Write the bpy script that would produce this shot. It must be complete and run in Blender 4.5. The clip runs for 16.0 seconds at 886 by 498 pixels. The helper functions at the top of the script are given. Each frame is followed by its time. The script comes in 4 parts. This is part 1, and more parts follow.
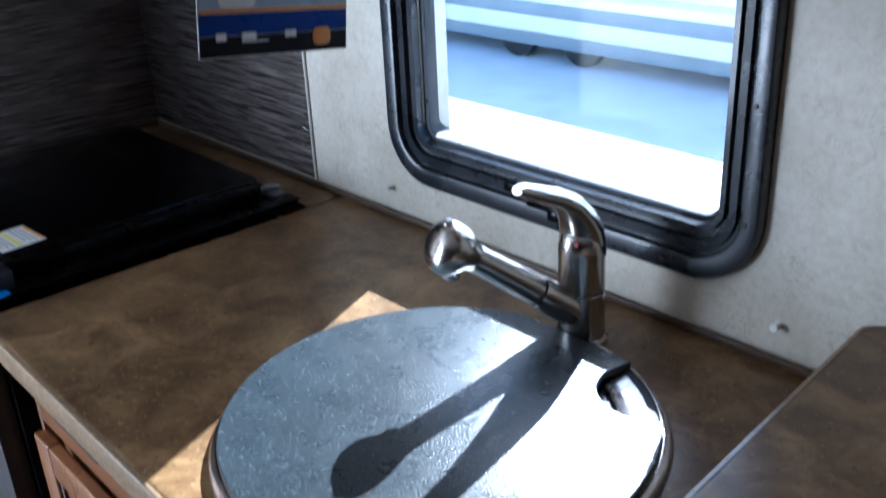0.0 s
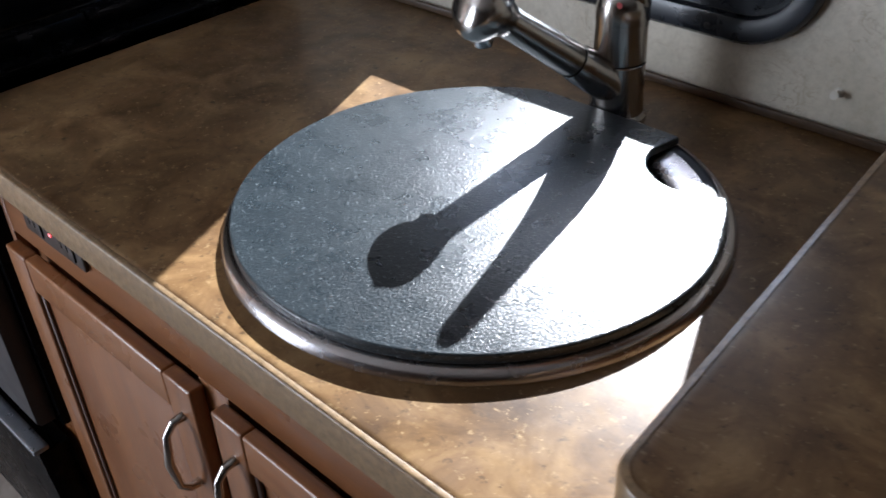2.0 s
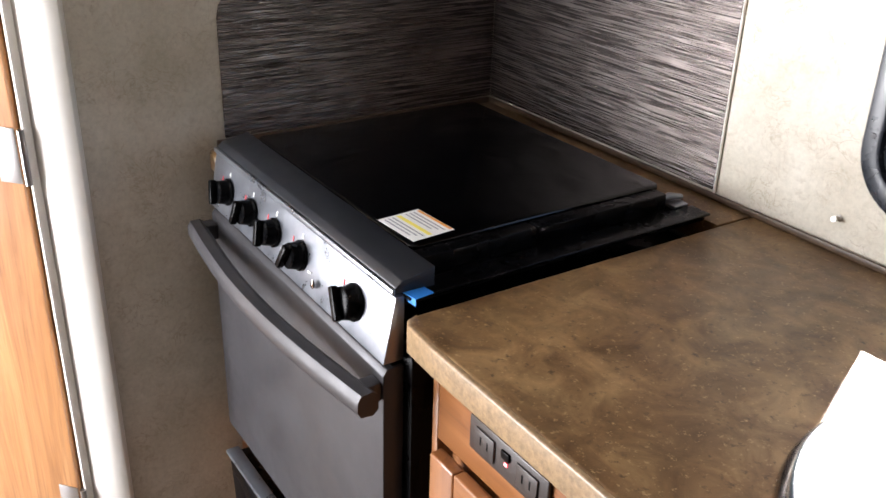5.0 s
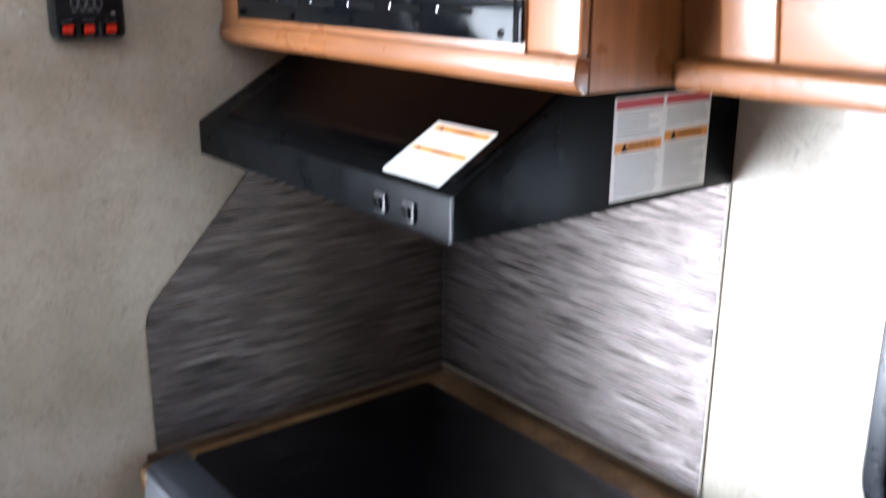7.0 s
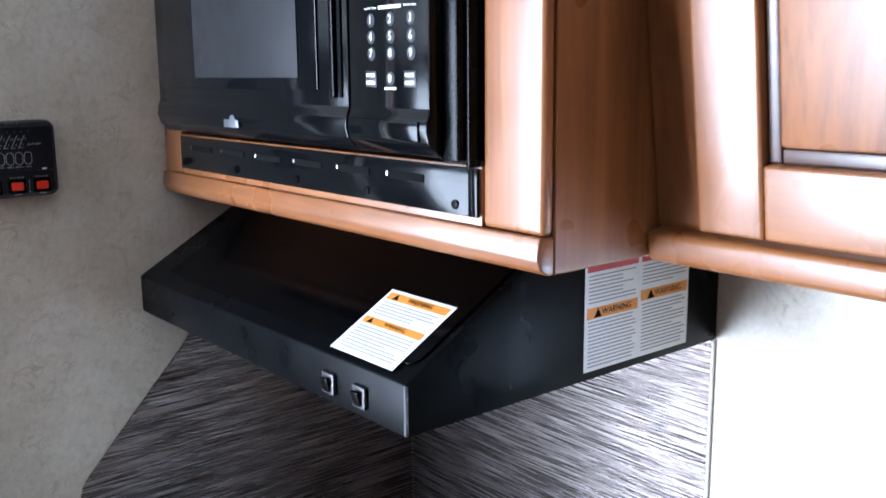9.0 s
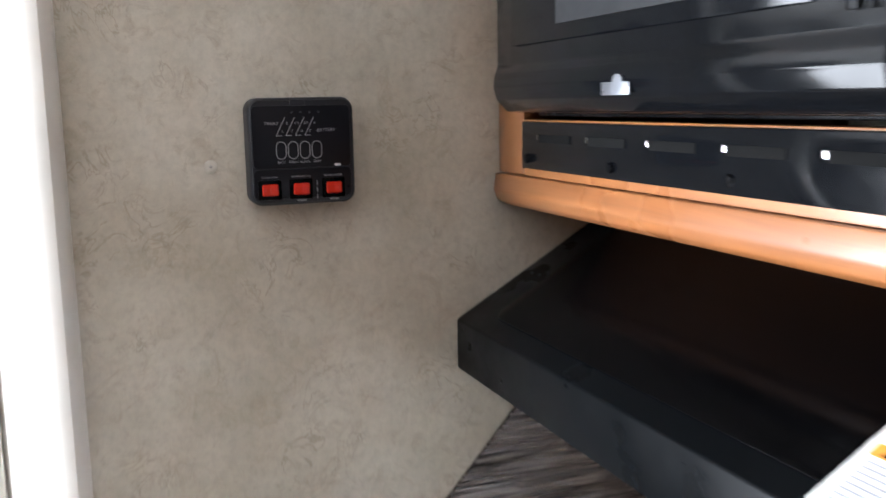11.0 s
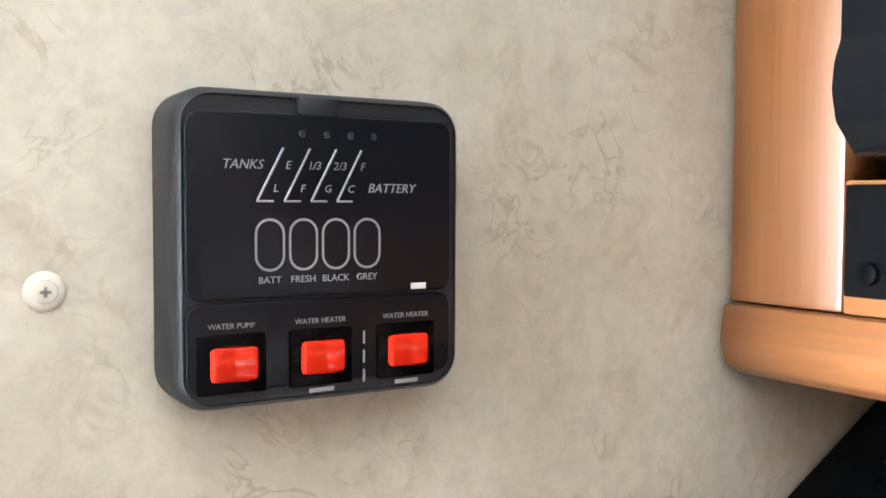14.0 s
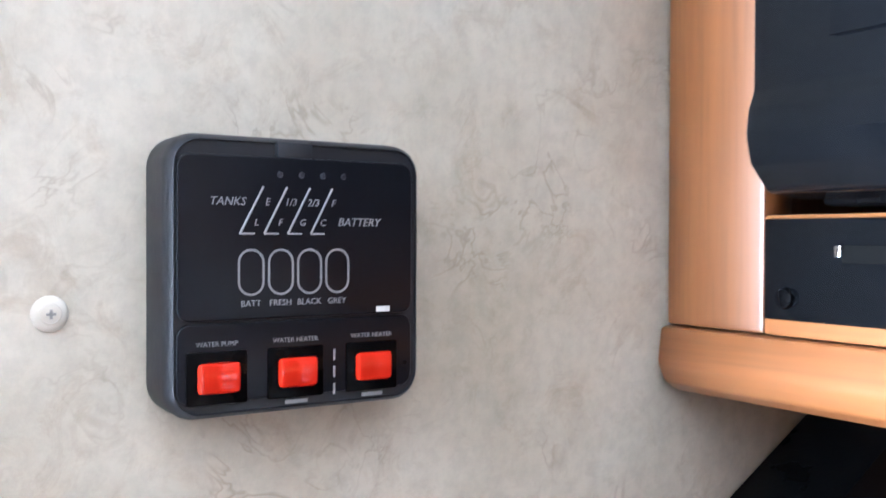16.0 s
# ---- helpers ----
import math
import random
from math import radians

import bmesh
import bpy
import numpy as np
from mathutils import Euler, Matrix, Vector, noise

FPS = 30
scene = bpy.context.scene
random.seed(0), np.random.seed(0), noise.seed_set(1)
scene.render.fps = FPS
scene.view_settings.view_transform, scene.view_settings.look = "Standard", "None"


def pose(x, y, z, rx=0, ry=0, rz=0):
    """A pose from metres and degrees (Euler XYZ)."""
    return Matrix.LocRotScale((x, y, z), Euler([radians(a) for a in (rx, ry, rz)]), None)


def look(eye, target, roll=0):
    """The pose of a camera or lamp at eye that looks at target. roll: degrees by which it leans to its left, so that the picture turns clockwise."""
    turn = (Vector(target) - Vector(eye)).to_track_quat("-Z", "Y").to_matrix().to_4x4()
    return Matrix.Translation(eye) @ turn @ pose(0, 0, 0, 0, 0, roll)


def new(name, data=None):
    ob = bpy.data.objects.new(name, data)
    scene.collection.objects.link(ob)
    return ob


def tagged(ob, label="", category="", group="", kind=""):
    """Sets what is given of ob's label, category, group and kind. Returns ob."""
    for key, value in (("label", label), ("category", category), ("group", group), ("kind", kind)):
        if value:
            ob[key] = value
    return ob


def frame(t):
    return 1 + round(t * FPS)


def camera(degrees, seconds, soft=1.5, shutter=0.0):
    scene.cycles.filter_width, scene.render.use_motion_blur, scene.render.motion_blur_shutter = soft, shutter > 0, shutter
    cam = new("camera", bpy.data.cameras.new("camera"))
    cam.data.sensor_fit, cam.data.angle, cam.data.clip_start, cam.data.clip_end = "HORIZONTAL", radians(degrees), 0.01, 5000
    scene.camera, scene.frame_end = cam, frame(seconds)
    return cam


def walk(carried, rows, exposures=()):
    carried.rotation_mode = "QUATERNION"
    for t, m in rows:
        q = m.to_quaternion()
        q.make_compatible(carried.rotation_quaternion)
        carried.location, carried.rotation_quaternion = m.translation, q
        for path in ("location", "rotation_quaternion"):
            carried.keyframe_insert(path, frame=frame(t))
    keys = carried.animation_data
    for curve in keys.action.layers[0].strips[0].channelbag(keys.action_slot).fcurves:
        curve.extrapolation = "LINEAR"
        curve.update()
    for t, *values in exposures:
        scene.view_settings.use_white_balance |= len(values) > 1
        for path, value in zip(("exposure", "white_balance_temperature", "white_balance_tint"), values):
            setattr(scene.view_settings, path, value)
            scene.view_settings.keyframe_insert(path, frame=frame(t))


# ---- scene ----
cam = camera(50.9, 16.0, 1.5, 0.5)
PATH = [
    (0, (1.792, -0.825, 1.447), (0.429, 0.387, 0.626), -2.7),
    (0.5, (1.775, -0.818, 1.406), (0.469, 0.365, 0.458), -2.4),
    (1, (1.758, -0.807, 1.383), (0.489, 0.347, 0.354), -2.9),
    (1.5, (1.726, -0.819, 1.368), (0.504, 0.334, 0.282), -3.4),
    (2, (1.683, -0.838, 1.362), (0.526, 0.318, 0.211), -2.7),
    (2.5, (1.628, -0.866, 1.350), (0.462, 0.322, 0.243), -1.6),
    (3, (1.582, -0.894, 1.351), (0.322, 0.266, 0.318), -1.3),
    (3.5, (1.498, -0.924, 1.369), (0.129, 0.168, 0.403), -0.6),
    (4, (1.448, -0.963, 1.413), (-0.04, 0.033, 0.523), 0.5),
    (4.2, (1.435, -0.982, 1.418), (-0.08, -0.005, 0.552), 1.1),
    (6.3, (1.258, -1.044, 1.423), (-0.183, 0.057, 0.576), 1.4),
    (6.5, (1.232, -1.025, 1.481), (-0.221, 0.110, 0.703), 1.2),
    (7, (1.208, -0.95, 1.596), (-0.299, 0.232, 1.023), 0.5),
    (7.5, (1.179, -0.92, 1.674), (-0.325, 0.337, 1.279), -0.7),
    (8, (1.162, -0.931, 1.687), (-0.308, 0.399, 1.414), -0.5),
    (8.5, (1.149, -0.925, 1.68), (-0.303, 0.41, 1.352), -0.7),
    (9, (1.138, -0.865, 1.647), (-0.382, 0.38, 1.273), -0.5),
    (9.5, (1.095, -0.792, 1.62), (-0.537, 0.309, 1.263), -0.3),
    (9.8, (1.046, -0.759, 1.618), (-0.688, 0.168, 1.251), 0.6),
    (10, (1.017, -0.752, 1.602), (-0.782, 0.045, 1.242), -0.3),
    (10.2, (0.989, -0.746, 1.603), (-0.856, -0.078, 1.218), -2.0),
    (12.3, (0.373, -0.706, 1.565), (-1.44, 0.128, 1.432), -0.4),
    (12.5, (0.346, -0.697, 1.567), (-1.454, 0.166, 1.445), -0.4),
    (13, (0.298, -0.687, 1.569), (-1.444, 0.289, 1.453), 0.1),
    (13.5, (0.272, -0.682, 1.566), (-1.434, 0.355, 1.456), -0.0),
    (14, (0.261, -0.677, 1.566), (-1.449, 0.355, 1.471), 0.2),
    (14.5, (0.263, -0.674, 1.564), (-1.459, 0.34, 1.489), -0.0),
    (15, (0.268, -0.675, 1.563), (-1.455, 0.338, 1.491), -0.1),
    (15.5, (0.277, -0.682, 1.57), (-1.427, 0.36, 1.46), 0.4),
    (16, (0.292, -0.693, 1.566), (-1.385, 0.397, 1.54), 0.2),
]
EXPOSURES = [
    (0.0, 2.45, 4850, 7), (0.5, 2.25, 4600, 7), (1.0, 2.05, 4900, 9), (1.5, 2.0, 5350, 10), (2.5, 1.75, 5600, 12), (3.2, 1.2, 5700, 14), (3.6, 1.0, 5900, 15), (4.0, 1.6, 6400, 16),
    (4.3, 2.3, 6400, 14), (6.3, 4.1, 5800, 13), (7.0, 4.0, 5500, 10), (8.0, 3.8, 5050, 8), (9.0, 3.8, 5050, 9), (10.2, 3.85, 5500, 11),
    (12.3, 5.05, 5850, 4), (13.5, 5.5, 5700, 3), (14.5, 5.5, 5650, 3), (15.2, 5.5, 5400, 5), (16.0, 5.5, 5050, 8),
]
walk(cam, [(t, look(eye, target, roll)) for t, eye, target, roll in PATH], EXPOSURES)

# ---- light ----
world = bpy.data.worlds.new("daylight")
scene.world = world
world.use_nodes = True
sky = world.node_tree.nodes.new("ShaderNodeTexSky")
sky.sky_type = 'NISHITA'
sky.sun_disc = False
SUN = Vector((-0.378, 0.94, 0.690)).normalized()
sky.sun_elevation = math.asin(SUN.z)
sky.sun_rotation = math.atan2(SUN.x, SUN.y)
bg = world.node_tree.nodes["Background"]
world.node_tree.links.new(sky.outputs[0], bg.inputs[0])
bg.inputs[1].default_value = 0.10
sun = new("sun", bpy.data.lights.new("sun", 'SUN'))
sun.data.energy, sun.data.angle, sun.data.color = 5.0, radians(0.53), (1.0, 0.95, 0.87)
sun.matrix_world = look(SUN * 20, (0, 0, 0))


def doorway_fill(x, y, z, w, h, towards, power):
    lamp = new("doorway_fill", bpy.data.lights.new("doorway_fill", 'AREA'))
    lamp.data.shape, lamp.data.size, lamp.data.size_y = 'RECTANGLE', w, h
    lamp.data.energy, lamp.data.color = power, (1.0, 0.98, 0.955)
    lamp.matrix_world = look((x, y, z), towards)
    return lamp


# added area lamp for daylight through the unseen southwest doorway
doorway_fill(-0.32, -2.335, 1.02, 0.92, 1.60, (0.10, 0, 1.02), 12.5)


# ---- materials ----
def material(name, color=(0.5, 0.5, 0.5), rough=0.5, metal=0.0, spec=0.5):
    m = bpy.data.materials.new(name)
    m.use_nodes = True
    b = m.node_tree.nodes["Principled BSDF"]
    b.inputs["Base Color"].default_value = (*color, 1)
    b.inputs["Roughness"].default_value = rough
    b.inputs["Metallic"].default_value = metal
    b.inputs["Specular IOR Level"].default_value = spec
    return m


class Nodes:
    """Small wrapper to write node trees in few lines."""

    def __init__(self, m):
        self.t = m.node_tree
        self.b = self.t.nodes["Principled BSDF"]
        self.co = self.add("ShaderNodeTexCoord").outputs["Object"]

    def add(self, kind, **values):
        n = self.t.nodes.new(kind)
        for k, v in values.items():
            n.inputs[k.replace("_", " ")].default_value = v
        return n

    def link(self, a, b):
        self.t.links.new(a, b)

    def mapped(self, scale):
        n = self.add("ShaderNodeMapping")
        n.inputs["Scale"].default_value = scale
        self.link(self.co, n.inputs["Vector"])
        return n.outputs[0]

    def noise(self, scale, detail=4.0, rough=0.6, stretch=(1, 1, 1), distort=0.0):
        n = self.add("ShaderNodeTexNoise", Scale=scale, Detail=detail, Roughness=rough, Distortion=distort)
        self.link(self.mapped(stretch), n.inputs["Vector"])
        return n.outputs["Fac"]

    def ramp(self, fac, stops):
        n = self.t.nodes.new("ShaderNodeValToRGB")
        e = n.color_ramp.elements
        while len(e) < len(stops):
            e.new(0.5)
        for el, (p, c) in zip(e, stops):
            el.position = p
            el.color = (*c, 1) if isinstance(c, tuple) else (c, c, c, 1)
        self.link(fac, n.inputs[0])
        return n.outputs[0]

    def mix(self, fac, a, b, mode='MIX'):
        n = self.t.nodes.new("ShaderNodeMix")
        n.data_type, n.blend_type = 'RGBA', mode
        for v, k in ((fac, 0), (a, 6), (b, 7)):
            s = n.inputs[k]
            if isinstance(v, (int, float)):
                s.default_value = v if k == 0 else (v, v, v, 1)
            elif isinstance(v, tuple):
                s.default_value = (*v, 1)
            else:
                self.link(v, s)
        return n.outputs[2]

    def bump(self, height, strength, distance=0.001):
        n = self.add("ShaderNodeBump", Strength=strength, Distance=distance)
        self.link(height, n.inputs["Height"])
        self.link(n.outputs[0], self.b.inputs["Normal"])

    def color(self, c):
        self.link(c, self.b.inputs["Base Color"])

    def rough(self, r):
        self.link(r, self.b.inputs["Roughness"])


def laminate():
    m = material("brown_laminate", rough=0.38, spec=0.28)
    n = Nodes(m)
    blotch = n.ramp(n.noise(16, 6, 0.65, distort=0.6), [(0.3, (0.072, 0.038, 0.016)), (0.5, (0.165, 0.095, 0.041)), (0.72, (0.30, 0.19, 0.085))])
    cloud = n.ramp(n.noise(4.5, 3, 0.5), [(0.35, 0.7), (0.65, 1.15)])
    fleck = n.ramp(n.noise(170, 3, 0.7), [(0.60, 0.0), (0.72, 1.0)])
    dark = n.ramp(n.noise(95, 4, 0.7), [(0.28, 1.0), (0.42, 0.0)])
    c = n.mix(1.0, blotch, cloud, 'MULTIPLY')
    c = n.mix(fleck, c, (0.32, 0.22, 0.11))
    c = n.mix(dark, c, (0.055, 0.032, 0.016))
    n.color(c)
    n.rough(n.ramp(n.noise(30, 4), [(0.3, 0.29), (0.7, 0.42)]))
    n.bump(n.noise(260, 2), 0.10, 0.0006)
    return m


def wood(name, along, dark, mid, light, rough=0.36):
    """Stained maple with fine grain along one axis (0 x, 1 y, 2 z)."""
    m = material(name, rough=rough)
    n = Nodes(m)
    n.b.inputs["Coat Weight"].default_value, n.b.inputs["Coat Roughness"].default_value = 0.45, 0.40
    s = [26, 26, 26]
    s[along] = 1.8
    grain = n.noise(1.0, 7, 0.62, stretch=tuple(s), distort=1.2)
    c = n.ramp(grain, [(0.30, dark), (0.52, mid), (0.75, light)])
    s2 = [240, 240, 240]
    s2[along] = 9
    pores = n.ramp(n.noise(1.0, 3, 0.6, stretch=tuple(s2)), [(0.25, 0.72), (0.5, 1.0)])
    c = n.mix(1.0, c, pores, 'MULTIPLY')
    c = n.mix(n.ramp(n.noise(3.2, 3), [(0.4, 0.0), (0.75, 0.35)]), c, light)
    n.color(c)
    n.rough(n.ramp(n.noise(9, 3), [(0.3, rough - 0.06), (0.7, rough + 0.08)]))
    n.bump(grain, 0.06, 0.0006)
    return m


def wallpaper():
    m = material("wall_paper", rough=0.55)
    n = Nodes(m)
    base = n.ramp(n.noise(7, 5, 0.6), [(0.32, (0.45, 0.405, 0.32)), (0.68, (0.63, 0.585, 0.50))])
    vein = n.ramp(n.noise(24, 3, 0.55, distort=2.6), [(0.462, 0.0), (0.5, 0.62), (0.538, 0.0)])
    gate = n.ramp(n.noise(13, 3, 0.6), [(0.50, 0.0), (0.62, 1.0)])
    c = n.mix(n.mix(1.0, vein, gate, 'MULTIPLY'), base, (0.33, 0.27, 0.195))
    stain = n.ramp(n.noise(42, 5, 0.7, distort=1.2), [(0.52, 0.0), (0.70, 0.45)])
    c = n.mix(stain, c, (0.36, 0.29, 0.205))
    speck = n.ramp(n.noise(120, 4, 0.7), [(0.35, 0.9), (0.6, 1.03)])
    c = n.mix(1.0, c, speck, 'MULTIPLY')
    n.color(c)
    n.bump(n.noise(28, 5, 0.6, distort=1.5), 0.16, 0.0014)
    return m


def streaked_metal():
    m = material("streaked_metal", rough=0.28, metal=0.92)
    n = Nodes(m)
    a = n.noise(1.0, 2, 0.5, stretch=(8, 8, 420), distort=0.3)
    b = n.noise(1.0, 3, 0.6, stretch=(5, 5, 70))
    c = n.ramp(a, [(0.38, (0.072, 0.057, 0.052)), (0.50, (0.17, 0.140, 0.130)), (0.63, (0.33, 0.28, 0.262))])
    n.color(n.mix(0.3, c, n.ramp(b, [(0.3, (0.085, 0.072, 0.068)), (0.7, (0.28, 0.245, 0.23))])))
    n.rough(n.ramp(a, [(0.3, 0.20), (0.7, 0.34)]))
    n.bump(a, 0.8, 0.0028)
    return m


def lid_slate():
    m = material("lid_slate", rough=0.34, spec=0.6)
    n = Nodes(m)
    cloud = n.ramp(n.noise(9, 5, 0.6), [(0.35, (0.013, 0.019, 0.024)), (0.7, (0.027, 0.036, 0.042))])
    smear = n.ramp(n.noise(14, 5, 0.7, stretch=(1, 2.2, 1), distort=2.0), [(0.62, 0.0), (0.80, 0.10)])
    c = n.mix(smear, cloud, (0.13, 0.15, 0.165))
    dust = n.ramp(n.noise(420, 2, 0.8), [(0.61, 0.0), (0.69, 0.7)])
    n.color(n.mix(dust, c, (0.22, 0.25, 0.27)))
    n.rough(n.ramp(n.noise(40, 4), [(0.3, 0.25), (0.7, 0.33)]))
    n.bump(n.noise(520, 2, 0.7, stretch=(1, 0.7, 1)), 0.60, 0.0009)
    return m


def brushed(name, color, rough=0.24, stretch=(30, 30, 500)):
    m = material(name, color, rough, 1.0)
    n = Nodes(m)
    f = n.noise(1.0, 3, 0.6, stretch=stretch)
    n.rough(n.ramp(f, [(0.3, rough - 0.03), (0.7, rough + 0.05)]))
    return m


def worn(name, color, rough, metal=0.0, amount=0.25, scale=30, bump=0.05, spec=0.5):
    """A plain coat with fine dirt, uneven gloss and slight orange-peel."""
    m = material(name, color, rough, metal, spec)
    n = Nodes(m)
    f = n.noise(scale, 5, 0.65)
    n.color(n.mix(1.0, n.ramp(f, [(0.3, 1 - amount), (0.7, 1.0)]), color, 'MULTIPLY'))
    n.rough(n.ramp(n.noise(scale * 0.6, 4), [(0.3, max(0.03, rough - 0.06)), (0.7, rough + 0.10)]))
    n.bump(n.noise(scale * 14, 2), bump, 0.0004)
    return m


LAM = laminate()
# lighter copy of the laminate: light on the rounded edges put into colour
EDGE = worn("laminate_edge_lit", (0.30, 0.20, 0.105), 0.34, amount=0.55, scale=150, bump=0.1)
WOOD_Z = wood("maple_upright", 2, (0.130, 0.044, 0.012), (0.200, 0.074, 0.020), (0.275, 0.112, 0.036), 0.30)
WOOD_X = wood("maple_level", 0, (0.130, 0.044, 0.012), (0.200, 0.074, 0.020), (0.275, 0.112, 0.036), 0.30)
WOOD_D = wood("dark_glaze", 0, (0.030, 0.012, 0.006), (0.055, 0.020, 0.010), (0.08, 0.032, 0.016))
PAPER = wallpaper()
SPLASH = streaked_metal()
SLATE = lid_slate()
NICKEL = brushed("brushed_nickel", (0.52, 0.49, 0.46), 0.20, (120, 120, 120))
RIM = brushed("sink_steel", (0.50, 0.47, 0.47), 0.24, (60, 60, 60))
CHROME = material("chrome", (0.75, 0.75, 0.76), 0.08, 1.0)
BLACK = worn("black_enamel", (0.0020, 0.0020, 0.0024), 0.26, amount=0.3, bump=0.08, spec=0.07)
HOODB = worn("hood_black", (0.0015, 0.0019, 0.0024), 0.30, amount=0.25, bump=0.10, spec=0.05)
HOODG = worn("hood_gloss", (0.0012, 0.0012, 0.0014), 0.14, amount=0.2, bump=0.02, spec=0.05)
GLOSS = worn("gloss_black", (0.0030, 0.0034, 0.0042), 0.09, amount=0.2, bump=0.02, spec=0.13)
COVER = worn("cover_glass", (0.0014, 0.0014, 0.0017), 0.12, amount=0.2, bump=0.01, spec=0.16)
FRAME = worn("frame_black", (0.014, 0.017, 0.024), 0.27, amount=0.3, bump=0.06)
RUBBER = worn("gasket", (0.012, 0.012, 0.012), 0.6)
OVEN = worn("oven_grey", (0.036, 0.034, 0.037), 0.42, metal=0.3, amount=0.2, bump=0.12)
BAND = worn("band_satin", (0.013, 0.0145, 0.018), 0.36, amount=0.15, bump=0.05, spec=0.4)
COVE = worn("cove_strip", (0.085, 0.050, 0.027), 0.45, amount=0.4, scale=60)
SILVER = worn("panel_silver", (0.25, 0.262, 0.290), 0.30, metal=0.85, amount=0.15, scale=60, bump=0.05)
CASE = worn("monitor_case", (0.020, 0.022, 0.028), 0.40, amount=0.2, bump=0.15, spec=0.35)
FACE = worn("monitor_face", (0.005, 0.0055, 0.009), 0.32, amount=0.2, spec=0.2)
RED = material("red_plastic", (0.64, 0.022, 0.006), 0.09)
PRINT = material("grey_print", (0.25, 0.25, 0.26), 0.6)
WHITEP = material("white_print", (0.75, 0.75, 0.75), 0.6)
LABEL = worn("label_paper", (0.74, 0.74, 0.72), 0.5, amount=0.08, scale=60)
ORANGE = worn("orange_print", (0.70, 0.27, 0.03), 0.5, amount=0.15, scale=90)
REDINK = worn("red_print", (0.45, 0.04, 0.05), 0.5, amount=0.15, scale=90)
INK = material("grey_ink", (0.30, 0.31, 0.33), 0.6)
YELLOW = material("yellow_print", (0.75, 0.66, 0.12), 0.6)
BLUET = worn("blue_tape", (0.02, 0.20, 0.62), 0.5, amount=0.2)
WHITE = worn("white_trim", (0.74, 0.71, 0.65), 0.4, amount=0.1, scale=12)
CEIL = worn("ceiling_panel", (0.62, 0.61, 0.58), 0.6, amount=0.1, scale=8)
FABRIC = worn("valance_board", (0.58, 0.57, 0.56), 0.8, amount=0.12, scale=40, bump=0.3)
CAPP = worn("cap_cream", (0.66, 0.62, 0.55), 0.4, amount=0.15)
CLEARP = material("clear_plastic", (0.50, 0.475, 0.42), 0.25)
SCREWM = material("screw_steel", (0.35, 0.34, 0.33), 0.3, 1.0)
SLOTM = material("slot_dark", (0.003, 0.003, 0.003), 0.8, spec=0.05)
WINDOWM = worn("oven_window", (0.013, 0.0135, 0.0145), 0.42, amount=0.1, scale=60, spec=0.12)
BROWNP = worn("brown_plastic", (0.030, 0.022, 0.019), 0.40, amount=0.2)
DOORW = wood("door_wood", 2, (0.25, 0.10, 0.03), (0.40, 0.18, 0.06), (0.50, 0.25, 0.10), 0.42)
# dark wood made up for unseen walls, to lower fill and reflections
DIM_WALL = wood("unseen_dim_wall", 2, (0.035, 0.016, 0.008), (0.065, 0.030, 0.014), (0.10, 0.048, 0.022), 0.55)
CARDBLUE = worn("card_blue", (0.006, 0.040, 0.26), 0.30, amount=0.2, spec=0.15)
CARDBLACK = worn("card_black", (0.004, 0.005, 0.010), 0.30, spec=0.15)
CARDSKY = worn("card_sky", (0.35, 0.45, 0.58), 0.3, amount=0.2)


def floor_vinyl():
    m = material("floor_vinyl", rough=0.45)
    n = Nodes(m)
    c = n.ramp(n.noise(10, 6, 0.65, distort=0.8), [(0.3, (0.13, 0.10, 0.08)), (0.55, (0.24, 0.20, 0.165)), (0.75, (0.33, 0.285, 0.24))])
    n.color(c)
    n.bump(n.noise(120, 3), 0.15, 0.0008)
    return m


VINYL = floor_vinyl()
GLASS = bpy.data.materials.new("window_glass")
GLASS.use_nodes = True
gt = GLASS.node_tree
gt.nodes.clear()
g_out, g_mix = gt.nodes.new("ShaderNodeOutputMaterial"), gt.nodes.new("ShaderNodeMixShader")
g_tr, g_gl, g_fr = gt.nodes.new("ShaderNodeBsdfTransparent"), gt.nodes.new("ShaderNodeBsdfGlossy"), gt.nodes.new("ShaderNodeLayerWeight")
g_pw = gt.nodes.new("ShaderNodeMath")
g_pw.operation = 'POWER'
g_pw.inputs[1].default_value = 3.5
g_tr.inputs[0].default_value = (0.94, 0.96, 0.97, 1)
g_gl.inputs["Roughness"].default_value = 0.02
g_fr.inputs[0].default_value = 0.5
gt.links.new(g_fr.outputs["Facing"], g_pw.inputs[0])
gt.links.new(g_pw.outputs[0], g_mix.inputs[0])
gt.links.new(g_tr.outputs[0], g_mix.inputs[1])
gt.links.new(g_gl.outputs[0], g_mix.inputs[2])
gt.links.new(g_mix.outputs[0], g_out.inputs[0])
LED = bpy.data.materials.new("red_led")
LED.use_nodes = True
LED.node_tree.nodes["Principled BSDF"].inputs["Emission Color"].default_value = (1, 0.02, 0.03, 1)
LED.node_tree.nodes["Principled BSDF"].inputs["Emission Strength"].default_value = 0.5


# ---- mesh helpers ----
def box(x0, x1, y0, y1, z0, z1, bev=0.0015, seg=2):
    bm = bmesh.new()
    bmesh.ops.create_cube(bm, size=1)
    for v in bm.verts:
        v.co = ((x0 + x1) / 2 + v.co.x * (x1 - x0), (y0 + y1) / 2 + v.co.y * (y1 - y0), (z0 + z1) / 2 + v.co.z * (z1 - z0))
    if bev:
        bmesh.ops.bevel(bm, geom=bm.edges[:], offset=min(bev, 0.45 * min(x1 - x0, y1 - y0, z1 - z0)), segments=seg, profile=0.5, affect='EDGES')
    return bm


